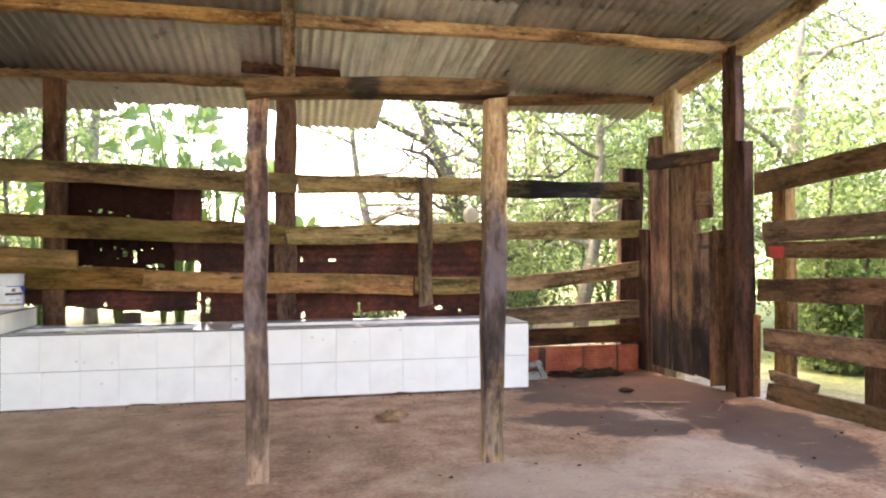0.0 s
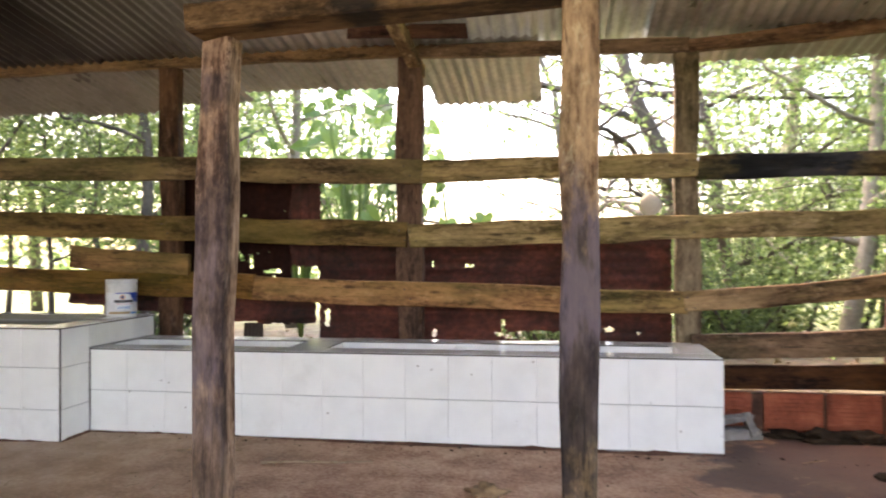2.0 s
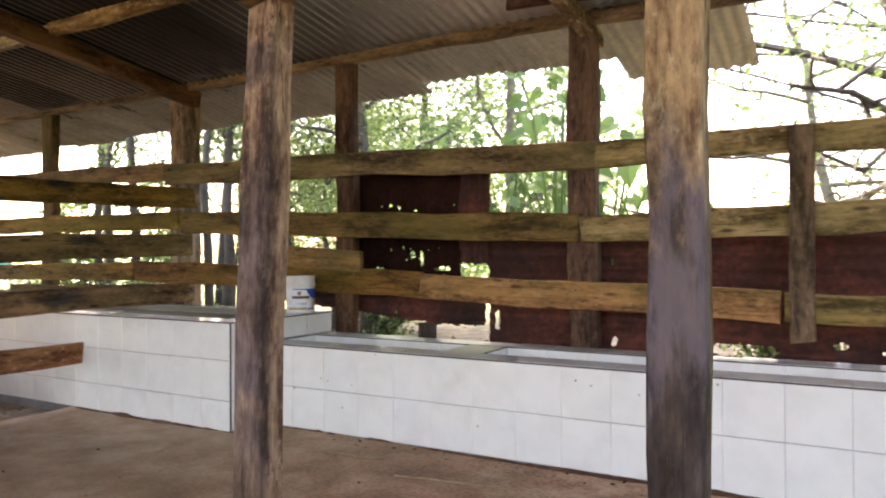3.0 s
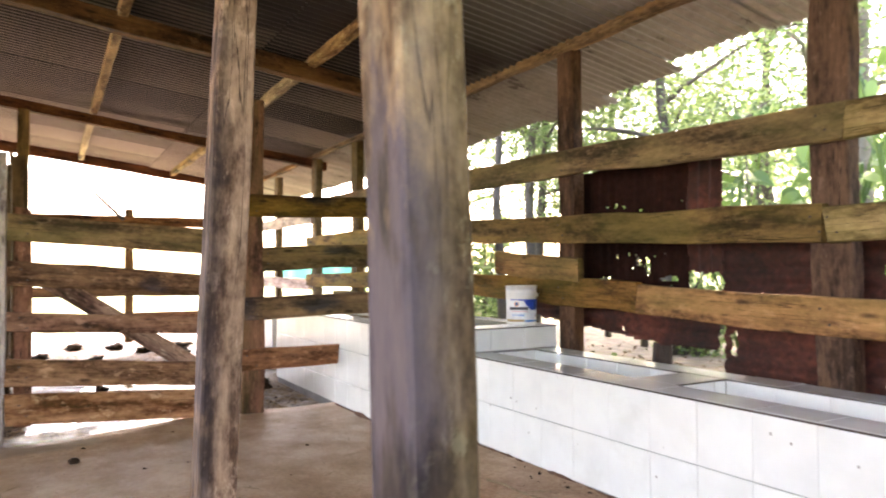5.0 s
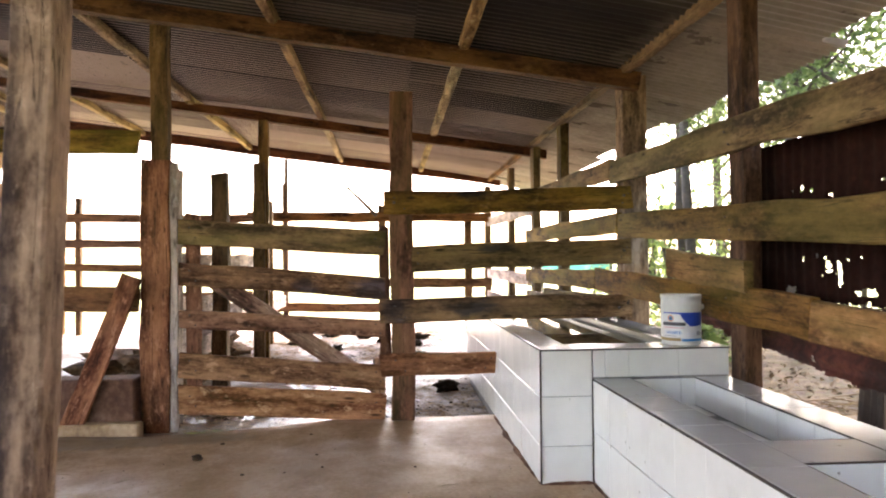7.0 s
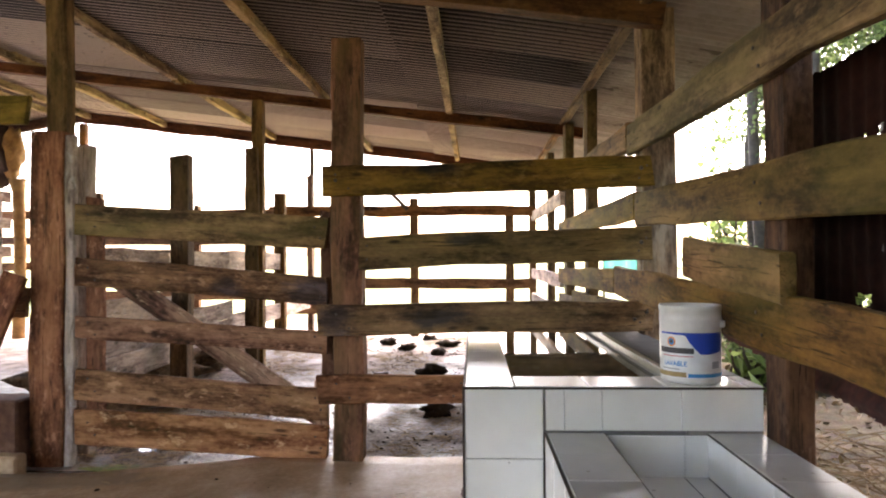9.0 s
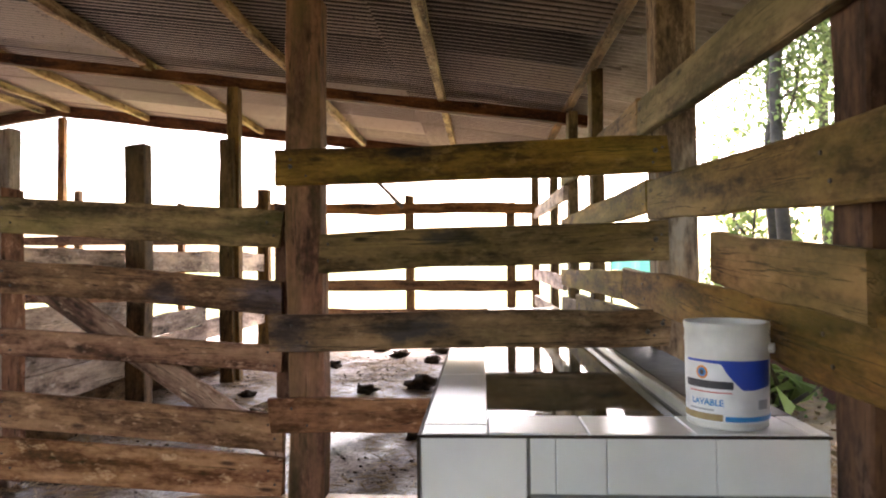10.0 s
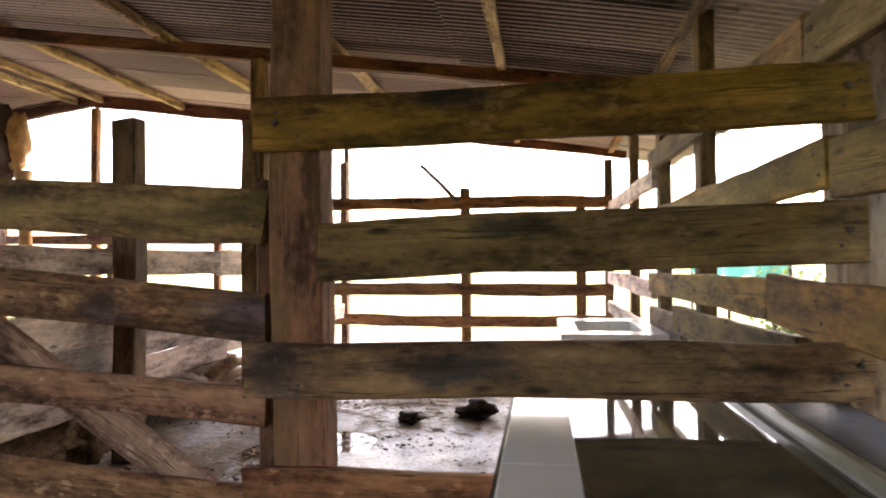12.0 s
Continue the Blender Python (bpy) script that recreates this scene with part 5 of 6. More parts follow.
def zinc_scrap(x0, x1, z1, y):
    """A bent offcut of corrugated zinc standing on the ground."""
    vv, fc, n = [], [], 32
    for j in range(5):
        k = j / 4
        for i in range(n + 1):
            u = i / n
            w = (x1 - x0) * (1 - 0.18 * k)
            vv.append(((x0 + x1) / 2 + w * (u - 0.5), y + 0.05 * math.sin(u * math.pi) + 0.006 * math.sin(u * 44) + 0.04 * k, -0.06 + (z1 + 0.06) * k))
    fc = [(j * (n + 1) + i, j * (n + 1) + i + 1, (j + 1) * (n + 1) + i + 1, (j + 1) * (n + 1) + i) for j in range(4) for i in range(n)]
    return tagged(put("zinc_offcut", vv, fc, M_IRON, smooth=True), "small dark corrugated metal offcut standing behind the trough", "metal sheet")


zinc_scrap(-1.0, -0.82, 0.57, 6.2)

# ---- paint bucket ----
BX, BYC, BZ0, BR, BH = -1.64, 5.745, ZK + 0.001, 0.099, 0.251
bucket = thing("paint_bucket", (BX, BYC, BZ0), "white plastic paint bucket with a blue printed label, open", "bucket")


def lathe(profile, sides=40, arc=(0, 360)):
    vv, fc = [], []
    full = arc == (0, 360)
    cnt = sides if full else sides + 1
    for r, z in profile:
        for j in range(cnt):
            an = radians(arc[0] + (arc[1] - arc[0]) * j / sides)
            vv.append((r * math.cos(an), r * math.sin(an), z))
    for i in range(len(profile) - 1):
        for j in range(sides):
            q = (j + 1) % cnt
            fc.append((i * cnt + j, i * cnt + q, (i + 1) * cnt + q, (i + 1) * cnt + j))
    return vv, fc


MB = pose(BX, BYC, BZ0)
r0 = BR * 0.96
v, f = lathe([(0.0, 0.002), (r0 - 0.006, 0.0), (r0, 0.004), (r0, 0.012), (r0 - 0.002, 0.014), (BR * 0.985, BH * 0.72), (BR * 0.99, BH * 0.8), (BR, BH * 0.81), (BR, BH * 0.835), (BR * 0.99, BH * 0.845), (BR * 0.99, BH * 0.93), (BR * 1.01, BH * 0.935), (BR * 1.01, BH * 0.985), (BR, BH), (BR - 0.004, BH), (BR - 0.006, BH * 0.98), (r0 - 0.006, 0.012), (0.0, 0.012)])
put("shell", v, f, M_PLASTIC, bucket, MB, smooth=True)


def wrap(name, mat, a0, a1, zlo, zhi, lift, label="", sides=24, parent=None):
    """A printed patch round the bucket between two angles; zlo and zhi are heights, or functions of 0 to 1 across it."""
    vv, fc = [], []
    for i in range(sides + 1):
        k = i / sides
        an = radians(a0 + (a1 - a0) * k)
        for z in (zlo(k) if callable(zlo) else zlo, zhi(k) if callable(zhi) else zhi):
            r = r0 + (BR * 0.985 - r0) * z / (BH * 0.72) + lift
            vv.append((r * math.cos(an), r * math.sin(an), z))
    fc = [(2 * i + 2, 2 * i, 2 * i + 1, 2 * i + 3) for i in range(sides)]
    return put(name, vv, fc, mat, parent or bucket, MB, label, smooth=True)


def wrap_xy(u, z, lift):
    an = radians(FACE) + u / BR
    r = r0 + (BR * 0.985 - r0) * z / (BH * 0.72) + lift
    return (r * math.cos(an), r * math.sin(an), z)


FACE = -46.0
# angles run anticlockwise from +x; the label faces the walk
sticker = wrap("label", M_LABEL, FACE - 100, FACE + 130, 0.018, 0.165, 0.0006, "white printed label")
wrap("blue_band", M_BLUE, FACE - 35, FACE + 100, lambda k: 0.159 - 0.012 * max(0, k - 0.2) if k < 0.42 else 0.156 - 0.06 * min(1, (k - 0.42) / 0.2) ** 0.7 + 0.03 * max(0, k - 0.75), 0.165, 0.0012, "blue printed wave", 40, parent=sticker)
wrap("blue_foot", M_SKYBLUE, FACE + 25, FACE + 130, 0.022, 0.034, 0.0012, "light blue printed stripe", parent=sticker)
wrap("yellow_foot", M_CLAY, FACE - 60, FACE + 22, 0.022, 0.038, 0.0012, "faded yellow printed stripe", parent=sticker)
wrap("brand_bar", M_INK, FACE - 38, FACE + 36, 0.098, 0.116, 0.0016, "dark printed bar", parent=sticker)
wrap("red_line", M_REDP, FACE - 30, FACE + 34, 0.088, 0.0905, 0.0016, "thin red printed line", parent=sticker)
wrap("small_print", M_GREYP, FACE - 30, FACE + 10, 0.045, 0.049, 0.0016, "pale grey printed line", parent=sticker)
wrap("small_print", M_GREYP, FACE + 72, FACE + 92, 0.05, 0.072, 0.0016, "pale grey printed block", parent=sticker)
for rr, mt, nm in ((0.016, M_ORANGE, "logo_ring"), (0.011, M_SKYBLUE, "logo_ring"), (0.006, M_INK, "logo_dot")):
    lift = 0.0014 + (0.016 - rr) * 0.06
    vv = [wrap_xy(-0.012, 0.135, lift)] + [wrap_xy(-0.012 + rr * math.cos(2 * math.pi * j / 18), 0.135 + rr * math.sin(2 * math.pi * j / 18), lift) for j in range(18)]
    put(nm, vv, [(0, 1 + j, 1 + (j + 1) % 18) for j in range(18)], mt, sticker, MB)


def lettering(word, size, u0, z0, mat, parent, lift):
    cu = bpy.data.curves.new("word", 'FONT')
    cu.body, cu.size, cu.align_x, cu.offset = word, size, 'CENTER', size * 0.025
    tmp = bpy.data.objects.new("word", cu)
    scene.collection.objects.link(tmp)
    dg = bpy.context.evaluated_depsgraph_get()
    me = bpy.data.meshes.new_from_object(tmp.evaluated_get(dg))
    scene.collection.objects.unlink(tmp)
    bpy.data.objects.remove(tmp)
    for v in me.vertices:
        v.co = Vector(wrap_xy(u0 + v.co.x, z0 + v.co.y, lift))
    me.materials.clear()
    me.materials.append(mat)
    return put("lettering", None, None, mat, parent, MB, "blue printed word LAVABLE", mesh=me)


lettering("LAVABLE", 0.021, -0.002, 0.058, M_SKYBLUE, sticker, 0.0018)
bm = bmesh.new()
bmesh.ops.create_cone(bm, cap_ends=True, segments=12, radius1=0.014, radius2=0.011, depth=0.014)
part("handle_ear", bm, M_PLASTIC, bucket, "", pose(BX + (BR + 0.003) * math.cos(radians(60)), BYC + (BR + 0.003) * math.sin(radians(60)), BZ0 + BH * 0.76, 0, 90, 60))

# ---- loose things ----
def lump(name, at, r, mat, label, cat, seed, squash=(1, 1, 0.6), group="", rough=0.35, sub=2):
    ob = part(name, blob(r, seed, squash, rough, sub), mat, None, "", Matrix.Translation((at[0], at[1], at[2] + r * squash[2] * 0.7)), True)
    return tagged(ob, label, cat, group)


lump("clay_clod", (0.98, 4.44, 0), 0.055, M_CLOD, "dry brown clod lying on the floor", "clod", 2, (1.2, 0.8, 0.6), "", 0.9, 3)
lump("pale_lump", (1.87, 5.93, 1.32), 0.075, M_PALE, "pale crumpled plastic lump resting on the rail", "lump", 4, (0.9, 0.4, 1.0))
lump("manure_clod", (-2.15, 3.2, 0), 0.03, M_DUNG, "small dark clod of manure on the floor", "clod", 7)
rng = random.Random(11)
for k, (x, y, r) in enumerate(((-5.76, 4.16, 0.075), (-6.0, 4.62, 0.11), (-4.3, 4.75, 0.1), (-7.5, 4.6, 0.08), (-8.0, 4.2, 0.09), (-8.3, 4.7, 0.1), (-7.2, 3.6, 0.07), (-8.8, 3.4, 0.1), (-7.8, 3.0, 0.08), (-4.9, 3.5, 0.05), (-5.6, 3.2, 0.06), (-8.6, 3.9, 0.09), (-9.1, 4.4, 0.08))):
    lump("manure_clod", (x, y, -0.05), r, M_DUNG, "dark wet clod of manure on the muddy yard", "clod", 20 + k, (1.2, 1.0, 0.5), "manure clods", 0.95, 3)
lump("manure_mound", (-5.5, 1.95, -0.06), 0.55, M_HEAP, "heap of brown manure and straw in the pen", "heap", 41, (1.3, 0.9, 0.35), "", 0.9, 4)
lump("manure_mound", (-4.7, 2.28, -0.06), 0.5, M_HEAP, "heap of brown manure and straw in the pen", "heap", 43, (1.3, 0.6, 0.42), "", 0.9, 4)
lump("manure_mound", (-6.5, 2.15, -0.06), 0.5, M_HEAP, "heap of brown manure and straw in the pen", "heap", 45, (1.3, 0.8, 0.3), "", 0.9, 4)
lump("manure_mound", (-7.6, 1.75, -0.06), 0.36, M_HEAP, "heap of brown manure and straw in the pen", "heap", 47, (1.4, 0.8, 0.3), "", 0.9, 4)

bl = thing("broken_block", (2.32, 5.62, 0), "broken grey hollow block lying by the brick wall", "block")
for a, b, w in (((2.2, 5.6, 0.03), (2.42, 5.66, 0.03), 0.06), ((2.2, 5.62, 0.1), (2.38, 5.66, 0.12), 0.04), ((2.4, 5.62, 0.02), (2.36, 5.66, 0.14), 0.05)):
    board("shard", a, b, w, 0.1, M_STONE, bl, nrm=(0, -1, 0), wob=0.02)
lump("dark_clod", (2.78, 5.62, 0), 0.08, M_DUNG, "dark clod of mud on the floor by the wall", "clod", 50, (1.7, 0.8, 0.4), "", 1.1, 3)
lump("dark_clod", (3.0, 5.66, 0), 0.07, M_DUNG, "dark clod of mud on the floor by the wall", "clod", 53, (1.9, 0.7, 0.45), "", 1.1, 3)
lump("dung_pat", (2.81, 4.96, 0), 0.045, M_DUNG, "small dark dung pat on the damp floor", "dung", 55, (1.3, 1.0, 0.35), "", 0.4, 2)
lump("dark_clod", (2.58, 5.68, 0), 0.06, M_DUNG, "dark clod of mud on the floor by the wall", "clod", 51, (1.6, 0.8, 0.4), "", 1.1, 3)
for a, b in (((2.6, 4.56, 0.012), (3.03, 4.45, 0.014)), ((2.68, 4.51, 0.018), (2.63, 4.05, 0.012)), ((-0.75, 4.9, 0.015), (-0.4, 4.95, 0.015)), ((-0.2, 4.75, 0.014), (0.35, 4.85, 0.014))):
    va = [Vector(a).lerp(Vector(b), k / 4) + Vector((0.006 * math.sin(k * 2.1), 0.01 * math.sin(k * 1.7), 0.002 * math.sin(k))) for k in range(5)]
    v, f = tube(va, [0.006, 0.005, 0.005, 0.0045, 0.003], 6)
    tagged(put("dry_stick", v, f, M_STICK, smooth=True), "thin dry stick lying on the concrete floor", "stick", "sticks on the floor")



def puddle(cx, cy, rx, ry, z, seed, mat, label, name="puddle"):
    """A thin sheet of standing water with a ragged shore."""
    vv = [(cx, cy, z)]
    for j in range(40):
        an = 2 * math.pi * j / 40
        k = 1 + 0.45 * noise.noise(Vector((math.cos(an) * 1.6, math.sin(an) * 1.6, seed)))
        vv.append((cx + rx * k * math.cos(an), cy + ry * k * math.sin(an), z))
    n = len(vv)
    vv += [(x, y, q - 0.02) for x, y, q in vv]
    fc = [(0, 1 + j, 1 + (j + 1) % 40) for j in range(40)] + [(n, n + 1 + (j + 1) % 40, n + 1 + j) for j in range(40)] + [(1 + j, n + 1 + j, n + 1 + (j + 1) % 40, 1 + (j + 1) % 40) for j in range(40)]
    return tagged(put(name, vv, fc, mat), label, name)


puddle(-3.27, 3.37, 0.5, 0.76, -0.05, 3.0, M_PUDDLE, "muddy puddle under the gate reflecting the sky")
puddle(-4.9, 3.75, 0.8, 0.42, -0.052, 7.0, M_PUDDLE, "shallow muddy puddle in the yard")
puddle(-6.6, 4.25, 0.9, 0.32, -0.053, 11.0, M_PUDDLE, "shallow muddy puddle in the yard")
puddle(-2.98, 3.22, 0.07, 0.3, -0.046, 5.0, M_ALGAE, "strip of green algae floating on the puddle", "algae")

# crumbs and straw on the floor and yard
rng = random.Random(77)
cv, cf = [], []
for k in range(6400):
    inside = k < 420
    if inside:
        x, y = rng.uniform(-2.7, 3.5), rng.uniform(0.8, 5.2)
        if rng.random() < 0.25:
            x, y = rng.uniform(-1.4, 3.4), 5.235 - abs(rng.gauss(0, 0.07))
        r = rng.choice((0.003, 0.003, 0.004, 0.004, 0.005, 0.007, 0.012)) * rng.uniform(0.7, 1.2)
    else:
        x, y = rng.uniform(-9.4, -2.95), rng.uniform(1.2, 5.0)
        if noise.noise(Vector((x * 1.3, y * 1.3, 4.0))) < -0.05:
            continue
        r = rng.choice((0.004, 0.005, 0.005, 0.006, 0.008, 0.01, 0.014)) * rng.uniform(0.7, 1.2)
    z = (floor_z(x, y) if inside else ground_z(x, y)) - r * 0.1
    an, o = rng.uniform(0, 6.28), len(cv)
    for j in range(6):
        q = an + j * math.pi / 3
        w = r * rng.uniform(0.6, 1.5)
        cv.append((x + w * math.cos(q), y + w * math.sin(q), z))
    for j in range(3):
        q = an + j * 2.1
        cv.append((x + r * 0.5 * math.cos(q), y + r * 0.5 * math.sin(q), z + r * rng.uniform(0.4, 0.8)))
    cf += [(o, o + 1, o + 6), (o + 1, o + 2, o + 7, o + 6), (o + 2, o + 3, o + 7), (o + 3, o + 4, o + 8, o + 7), (o + 4, o + 5, o + 8), (o + 5, o, o + 6, o + 8), (o + 6, o + 7, o + 8)]
tagged(put("floor_crumbs", cv, cf, M_DUNG), "scattered crumbs of mud and dung on floor and yard", "crumbs", kind="stuff")


# straw trodden into the yard and scattered on the floor
sv, sf = [], []
for k in range(11000):
    if k < 160:
        x, y = rng.uniform(-2.6, 3.4), rng.uniform(1.5, 5.2)
    else:
        x, y = rng.uniform(-9.4, -3.0), rng.uniform(1.0, 5.0)
        if noise.noise(Vector((x * 1.1, y * 1.1, 9.0))) < 0.0:
            continue
    z = (floor_z(x, y) if k < 160 else ground_z(x, y)) + 0.004
    an, ln, w = rng.uniform(0, 6.28), rng.uniform(0.02, 0.09), rng.uniform(0.0014, 0.004)
    d, e = Vector((math.cos(an), math.sin(an), rng.uniform(-0.05, 0.12))) * ln, Vector((-math.sin(an), math.cos(an), 0)) * w
    p, o = Vector((x, y, z)), len(sv)
    sv += [p - d - e, p - d + e, p + Vector((0, 0, w)), p + d - e, p + d + e]
    sf += [(o, o + 2, o + 1), (o, o + 3, o + 2), (o + 3, o + 4, o + 2), (o + 4, o + 1, o + 2)]
tagged(put("straw", sv, sf, M_STICK), "scattered dry straw on yard and floor", "straw", kind="stuff")


# ---- plants outside ----
def leaves(points, size, rnd, flat=0.5):
    """Folded leaf blades at the given points: an array of vertices and faces."""
    p = np.array(points)
    p = p[(p[:, 1] > 6.95) | (p[:, 0] > 4.1) | (p[:, 0] < -11) | (p[:, 2] < 0.4)]
    n = len(p)
    d = rnd.normal(size=(n, 3))
    d[:, 2] -= 0.3
    d /= np.linalg.norm(d, axis=1)[:, None]
    up = rnd.normal(size=(n, 3)) * flat + np.array([0, 0, 1.0])
    sd = np.cross(d, up)
    sd /= np.linalg.norm(sd, axis=1)[:, None] + 1e-6
    nn = np.cross(sd, d)
    ln = size * rnd.uniform(0.6, 1.3, size=(n, 1))
    w = ln * rnd.uniform(0.25, 0.38, size=(n, 1))
    a, tip = p, p + d * ln
    l = p + d * ln * 0.45 + sd * w + nn * w * 0.35
    r = p + d * ln * 0.45 - sd * w + nn * w * 0.35
    vv = np.stack([a, l, tip, r], axis=1).reshape(-1, 3)
    i = np.arange(n)[:, None] * 4
    return vv.tolist(), np.concatenate([np.hstack([i, i + 1, i + 2]), np.hstack([i, i + 2, i + 3])]).tolist()


def grow(base, top, r0, r1, rnd, wob=0.15, n=7):
    base, top = Vector(base), Vector(top)
    pts, rad = [], []
    off = Vector((0, 0, 0))
    for i in range(n + 1):
        k = i / n
        if 0 < i:
            off = off + Vector(rnd.normal(size=3)) * wob * (top - base).length / n
        pts.append(base.lerp(top, k) + off * min(1, k * 2))
        rad.append(r0 + (r1 - r0) * k)
    return pts, rad


def tree(name, at, height, spread, r, seed, nleaf, size, leafmat, barkmat, label, limbs=7, low=0.35, lean=(0, 0), bare=0.0, group=""):
    rnd = np.random.RandomState(seed)
    ob = thing(name, at, label, "tree", group)
    base = Vector((at[0], at[1], at[2] - 0.1))
    pts, rad = grow(base, base + Vector((lean[0], lean[1], height * 0.85)), r, r * 0.3, rnd, 0.1, 9)
    tv = [tube(pts, rad, 8)]
    tips = []
    for i in range(limbs):
        k = low + (1 - low) * (i + 0.5) / limbs
        q = k * (len(pts) - 1)
        j = min(int(q), len(pts) - 2)
        start = pts[j].lerp(pts[j + 1], q - j)
        an = i * 2.4 + rnd.uniform(-0.5, 0.5)
        reach = spread * (1.1 - 0.5 * k) * rnd.uniform(0.7, 1.2)
        end = start + Vector((math.cos(an) * reach, math.sin(an) * reach, height * rnd.uniform(0.05, 0.25)))
        lp, lr = grow(start, end, r * 0.42 * (1.1 - 0.6 * k), r * 0.08, rnd, 0.22, 6)
        tv.append(tube(lp, lr, 6))
        for tw in range(7):
            w = rnd.uniform(0.35, 1.0) * (len(lp) - 1)
            jj = min(int(w), len(lp) - 2)
            st = lp[jj].lerp(lp[jj + 1], w - jj)
            en = st + Vector(rnd.normal(size=3)) * spread * 0.3
            sp, sr = grow(st, en, r * 0.1, r * 0.02, rnd, 0.3, 4)
            tv.append(tube(sp, sr, 4))
            tips += [sp[2], sp[3], sp[4]]
        tips += [lp[4], lp[5], lp[6]]
    v, f = join(tv)
    put("trunk", v, f, barkmat, ob, smooth=True)
    if nleaf:
        tips = np.array([tuple(t) for t in tips])
        keep = tips[rnd.uniform(size=len(tips)) > bare]
        nleaf, size = int(nleaf * 2.7), size * 0.53
        cl = keep[rnd.randint(len(keep), size=nleaf)]
        pt = cl + rnd.normal(size=(nleaf, 3)) * spread * 0.095
        v, f = leaves(pt, size, rnd)
        put("crown", v, f, leafmat, ob)
    return ob


def shrub(name, at, rx, ry, h, seed, nleaf, size, mat, label, group="shrubs outside"):
    rnd = np.random.RandomState(seed)
    ob = thing(name, at, label, "shrub", group)
    tv, tips = [], []
    for i in range(9):
        en = Vector(at) + Vector((rnd.uniform(-rx, rx) * 0.8, rnd.uniform(-ry, ry) * 0.8, h * rnd.uniform(0.5, 1.0)))
        sp, sr = grow(Vector(at) + Vector((rnd.uniform(-rx, rx) * 0.3, rnd.uniform(-ry, ry) * 0.3, -0.05)), en, 0.03, 0.008, rnd, 0.2, 5)
        tv.append(tube(sp, sr, 5))
        tips += sp[1:]
    v, f = join(tv)
    put("stem", v, f, M_BARK_D, ob, smooth=True)
    tips = np.array([tuple(t) for t in tips])
    nleaf, size = int(nleaf * 2.6), size * 0.62
    pt = tips[rnd.randint(len(tips), size=nleaf)] + rnd.normal(size=(nleaf, 3)) * np.array([rx, ry, h]) * 0.16
    pt[:, 2] = np.maximum(pt[:, 2], at[2] + 0.02)
    v, f = leaves(pt, size, rnd)
    put("foliage", v, f, mat, ob)
    return ob


G0 = 0.05
tree("spreading_tree", (3.1, 9.6, G0), 5.2, 3.4, 0.16, 1, 2600, 0.12, M_LEAF, M_BARK_D, "leaning tree with spreading mossy limbs and thin leaves", 9, 0.25, (-1.4, -0.3), 0.35)
tree("spreading_tree", (4.0, 8.6, G0), 4.6, 2.6, 0.1, 2, 7000, 0.11, M_LEAF, M_BARK, "slim leafy tree behind the fence corner", 9, 0.2, (0.4, 0.2))
tree("bare_tree", (3.4, 9.9, G0), 4.4, 3.6, 0.1, 21, 260, 0.1, M_LEAF, M_BARK_D, "dark leaning tree with many bare thin branches", 13, 0.22, (-0.5, 0.2), 0.5)
tree("bare_tree", (1.9, 11.2, G0), 4.8, 3.8, 0.09, 22, 160, 0.1, M_LEAF, M_BARK, "thin tree with many bare grey branches", 13, 0.25, (-1.0, 0.0), 0.6)
tree("spreading_tree", (4.6, 13.0, G0), 6.5, 3.0, 0.16, 3, 6500, 0.16, M_LEAF_D, M_BARK, "broad leafy tree standing further back", 9, 0.25, (0.5, 0))
tree("spreading_tree", (6.8, 8.0, G0), 5.2, 3.0, 0.16, 4, 5500, 0.13, M_LEAF, M_BARK, "dense leafy tree beside the shed", 10, 0.12)
tree("spreading_tree", (7.5, 4.0, G0), 4.3, 2.8, 0.14, 5, 4500, 0.13, M_LEAF, M_BARK, "dense leafy tree beside the shed", 10, 0.1)
tree("spreading_tree", (8.5, 0.0, G0), 4.3, 3.0, 0.15, 6, 3000, 0.16, M_LEAF, M_BARK, "dense leafy tree beside the shed", 9, 0.1)
tree("spreading_tree", (7.6, 11.8, G0), 7.5, 3.6, 0.18, 7, 8000, 0.17, M_LEAF, M_BARK, "tall leafy tree beyond the shed corner", 10, 0.1)
tree("slender_tree", (-3.6, 9.2, G0), 6.0, 2.2, 0.09, 8, 2900, 0.12, M_LEAF_D, M_BARK_D, "slender dark-trunked tree with dense foliage", 9, 0.25, (-0.2, 0.1))
tree("slender_tree", (-5.2, 8.4, G0), 6.2, 1.9, 0.08, 9, 6840, 0.11, M_LEAF_D, M_BARK_D, "slender dark-trunked tree behind the fence", 8, 0.35, (0.2, 0.2))
tree("slender_tree", (-6.4, 9.4, G0), 6.8, 2.2, 0.09, 10, 7980, 0.12, M_LEAF_D, M_BARK_D, "slender dark-trunked tree behind the fence", 8, 0.35, (-0.2, 0.2))
tree("slender_tree", (-7.6, 8.3, G0), 6.4, 1.9, 0.07, 12, 3200, 0.12, M_LEAF, M_BARK_D, "slender dark-trunked tree behind the fence", 8, 0.4)
tree("slender_tree", (-2.4, 10.8, G0), 6.4, 2.4, 0.1, 13, 3300, 0.13, M_LEAF, M_BARK, "slender tree with dense dark crown", 9, 0.25)
tree("slender_tree", (-9.5, 9.8, G0), 7.0, 2.4, 0.1, 14, 4000, 0.14, M_LEAF_D, M_BARK_D, "slender dark-trunked tree behind the fence", 8, 0.3)
tree("slender_tree", (-4.6, 12.5, G0), 7.5, 2.8, 0.12, 15, 7000, 0.15, M_LEAF_D, M_BARK_D, "tall dark tree further back", 9, 0.2)
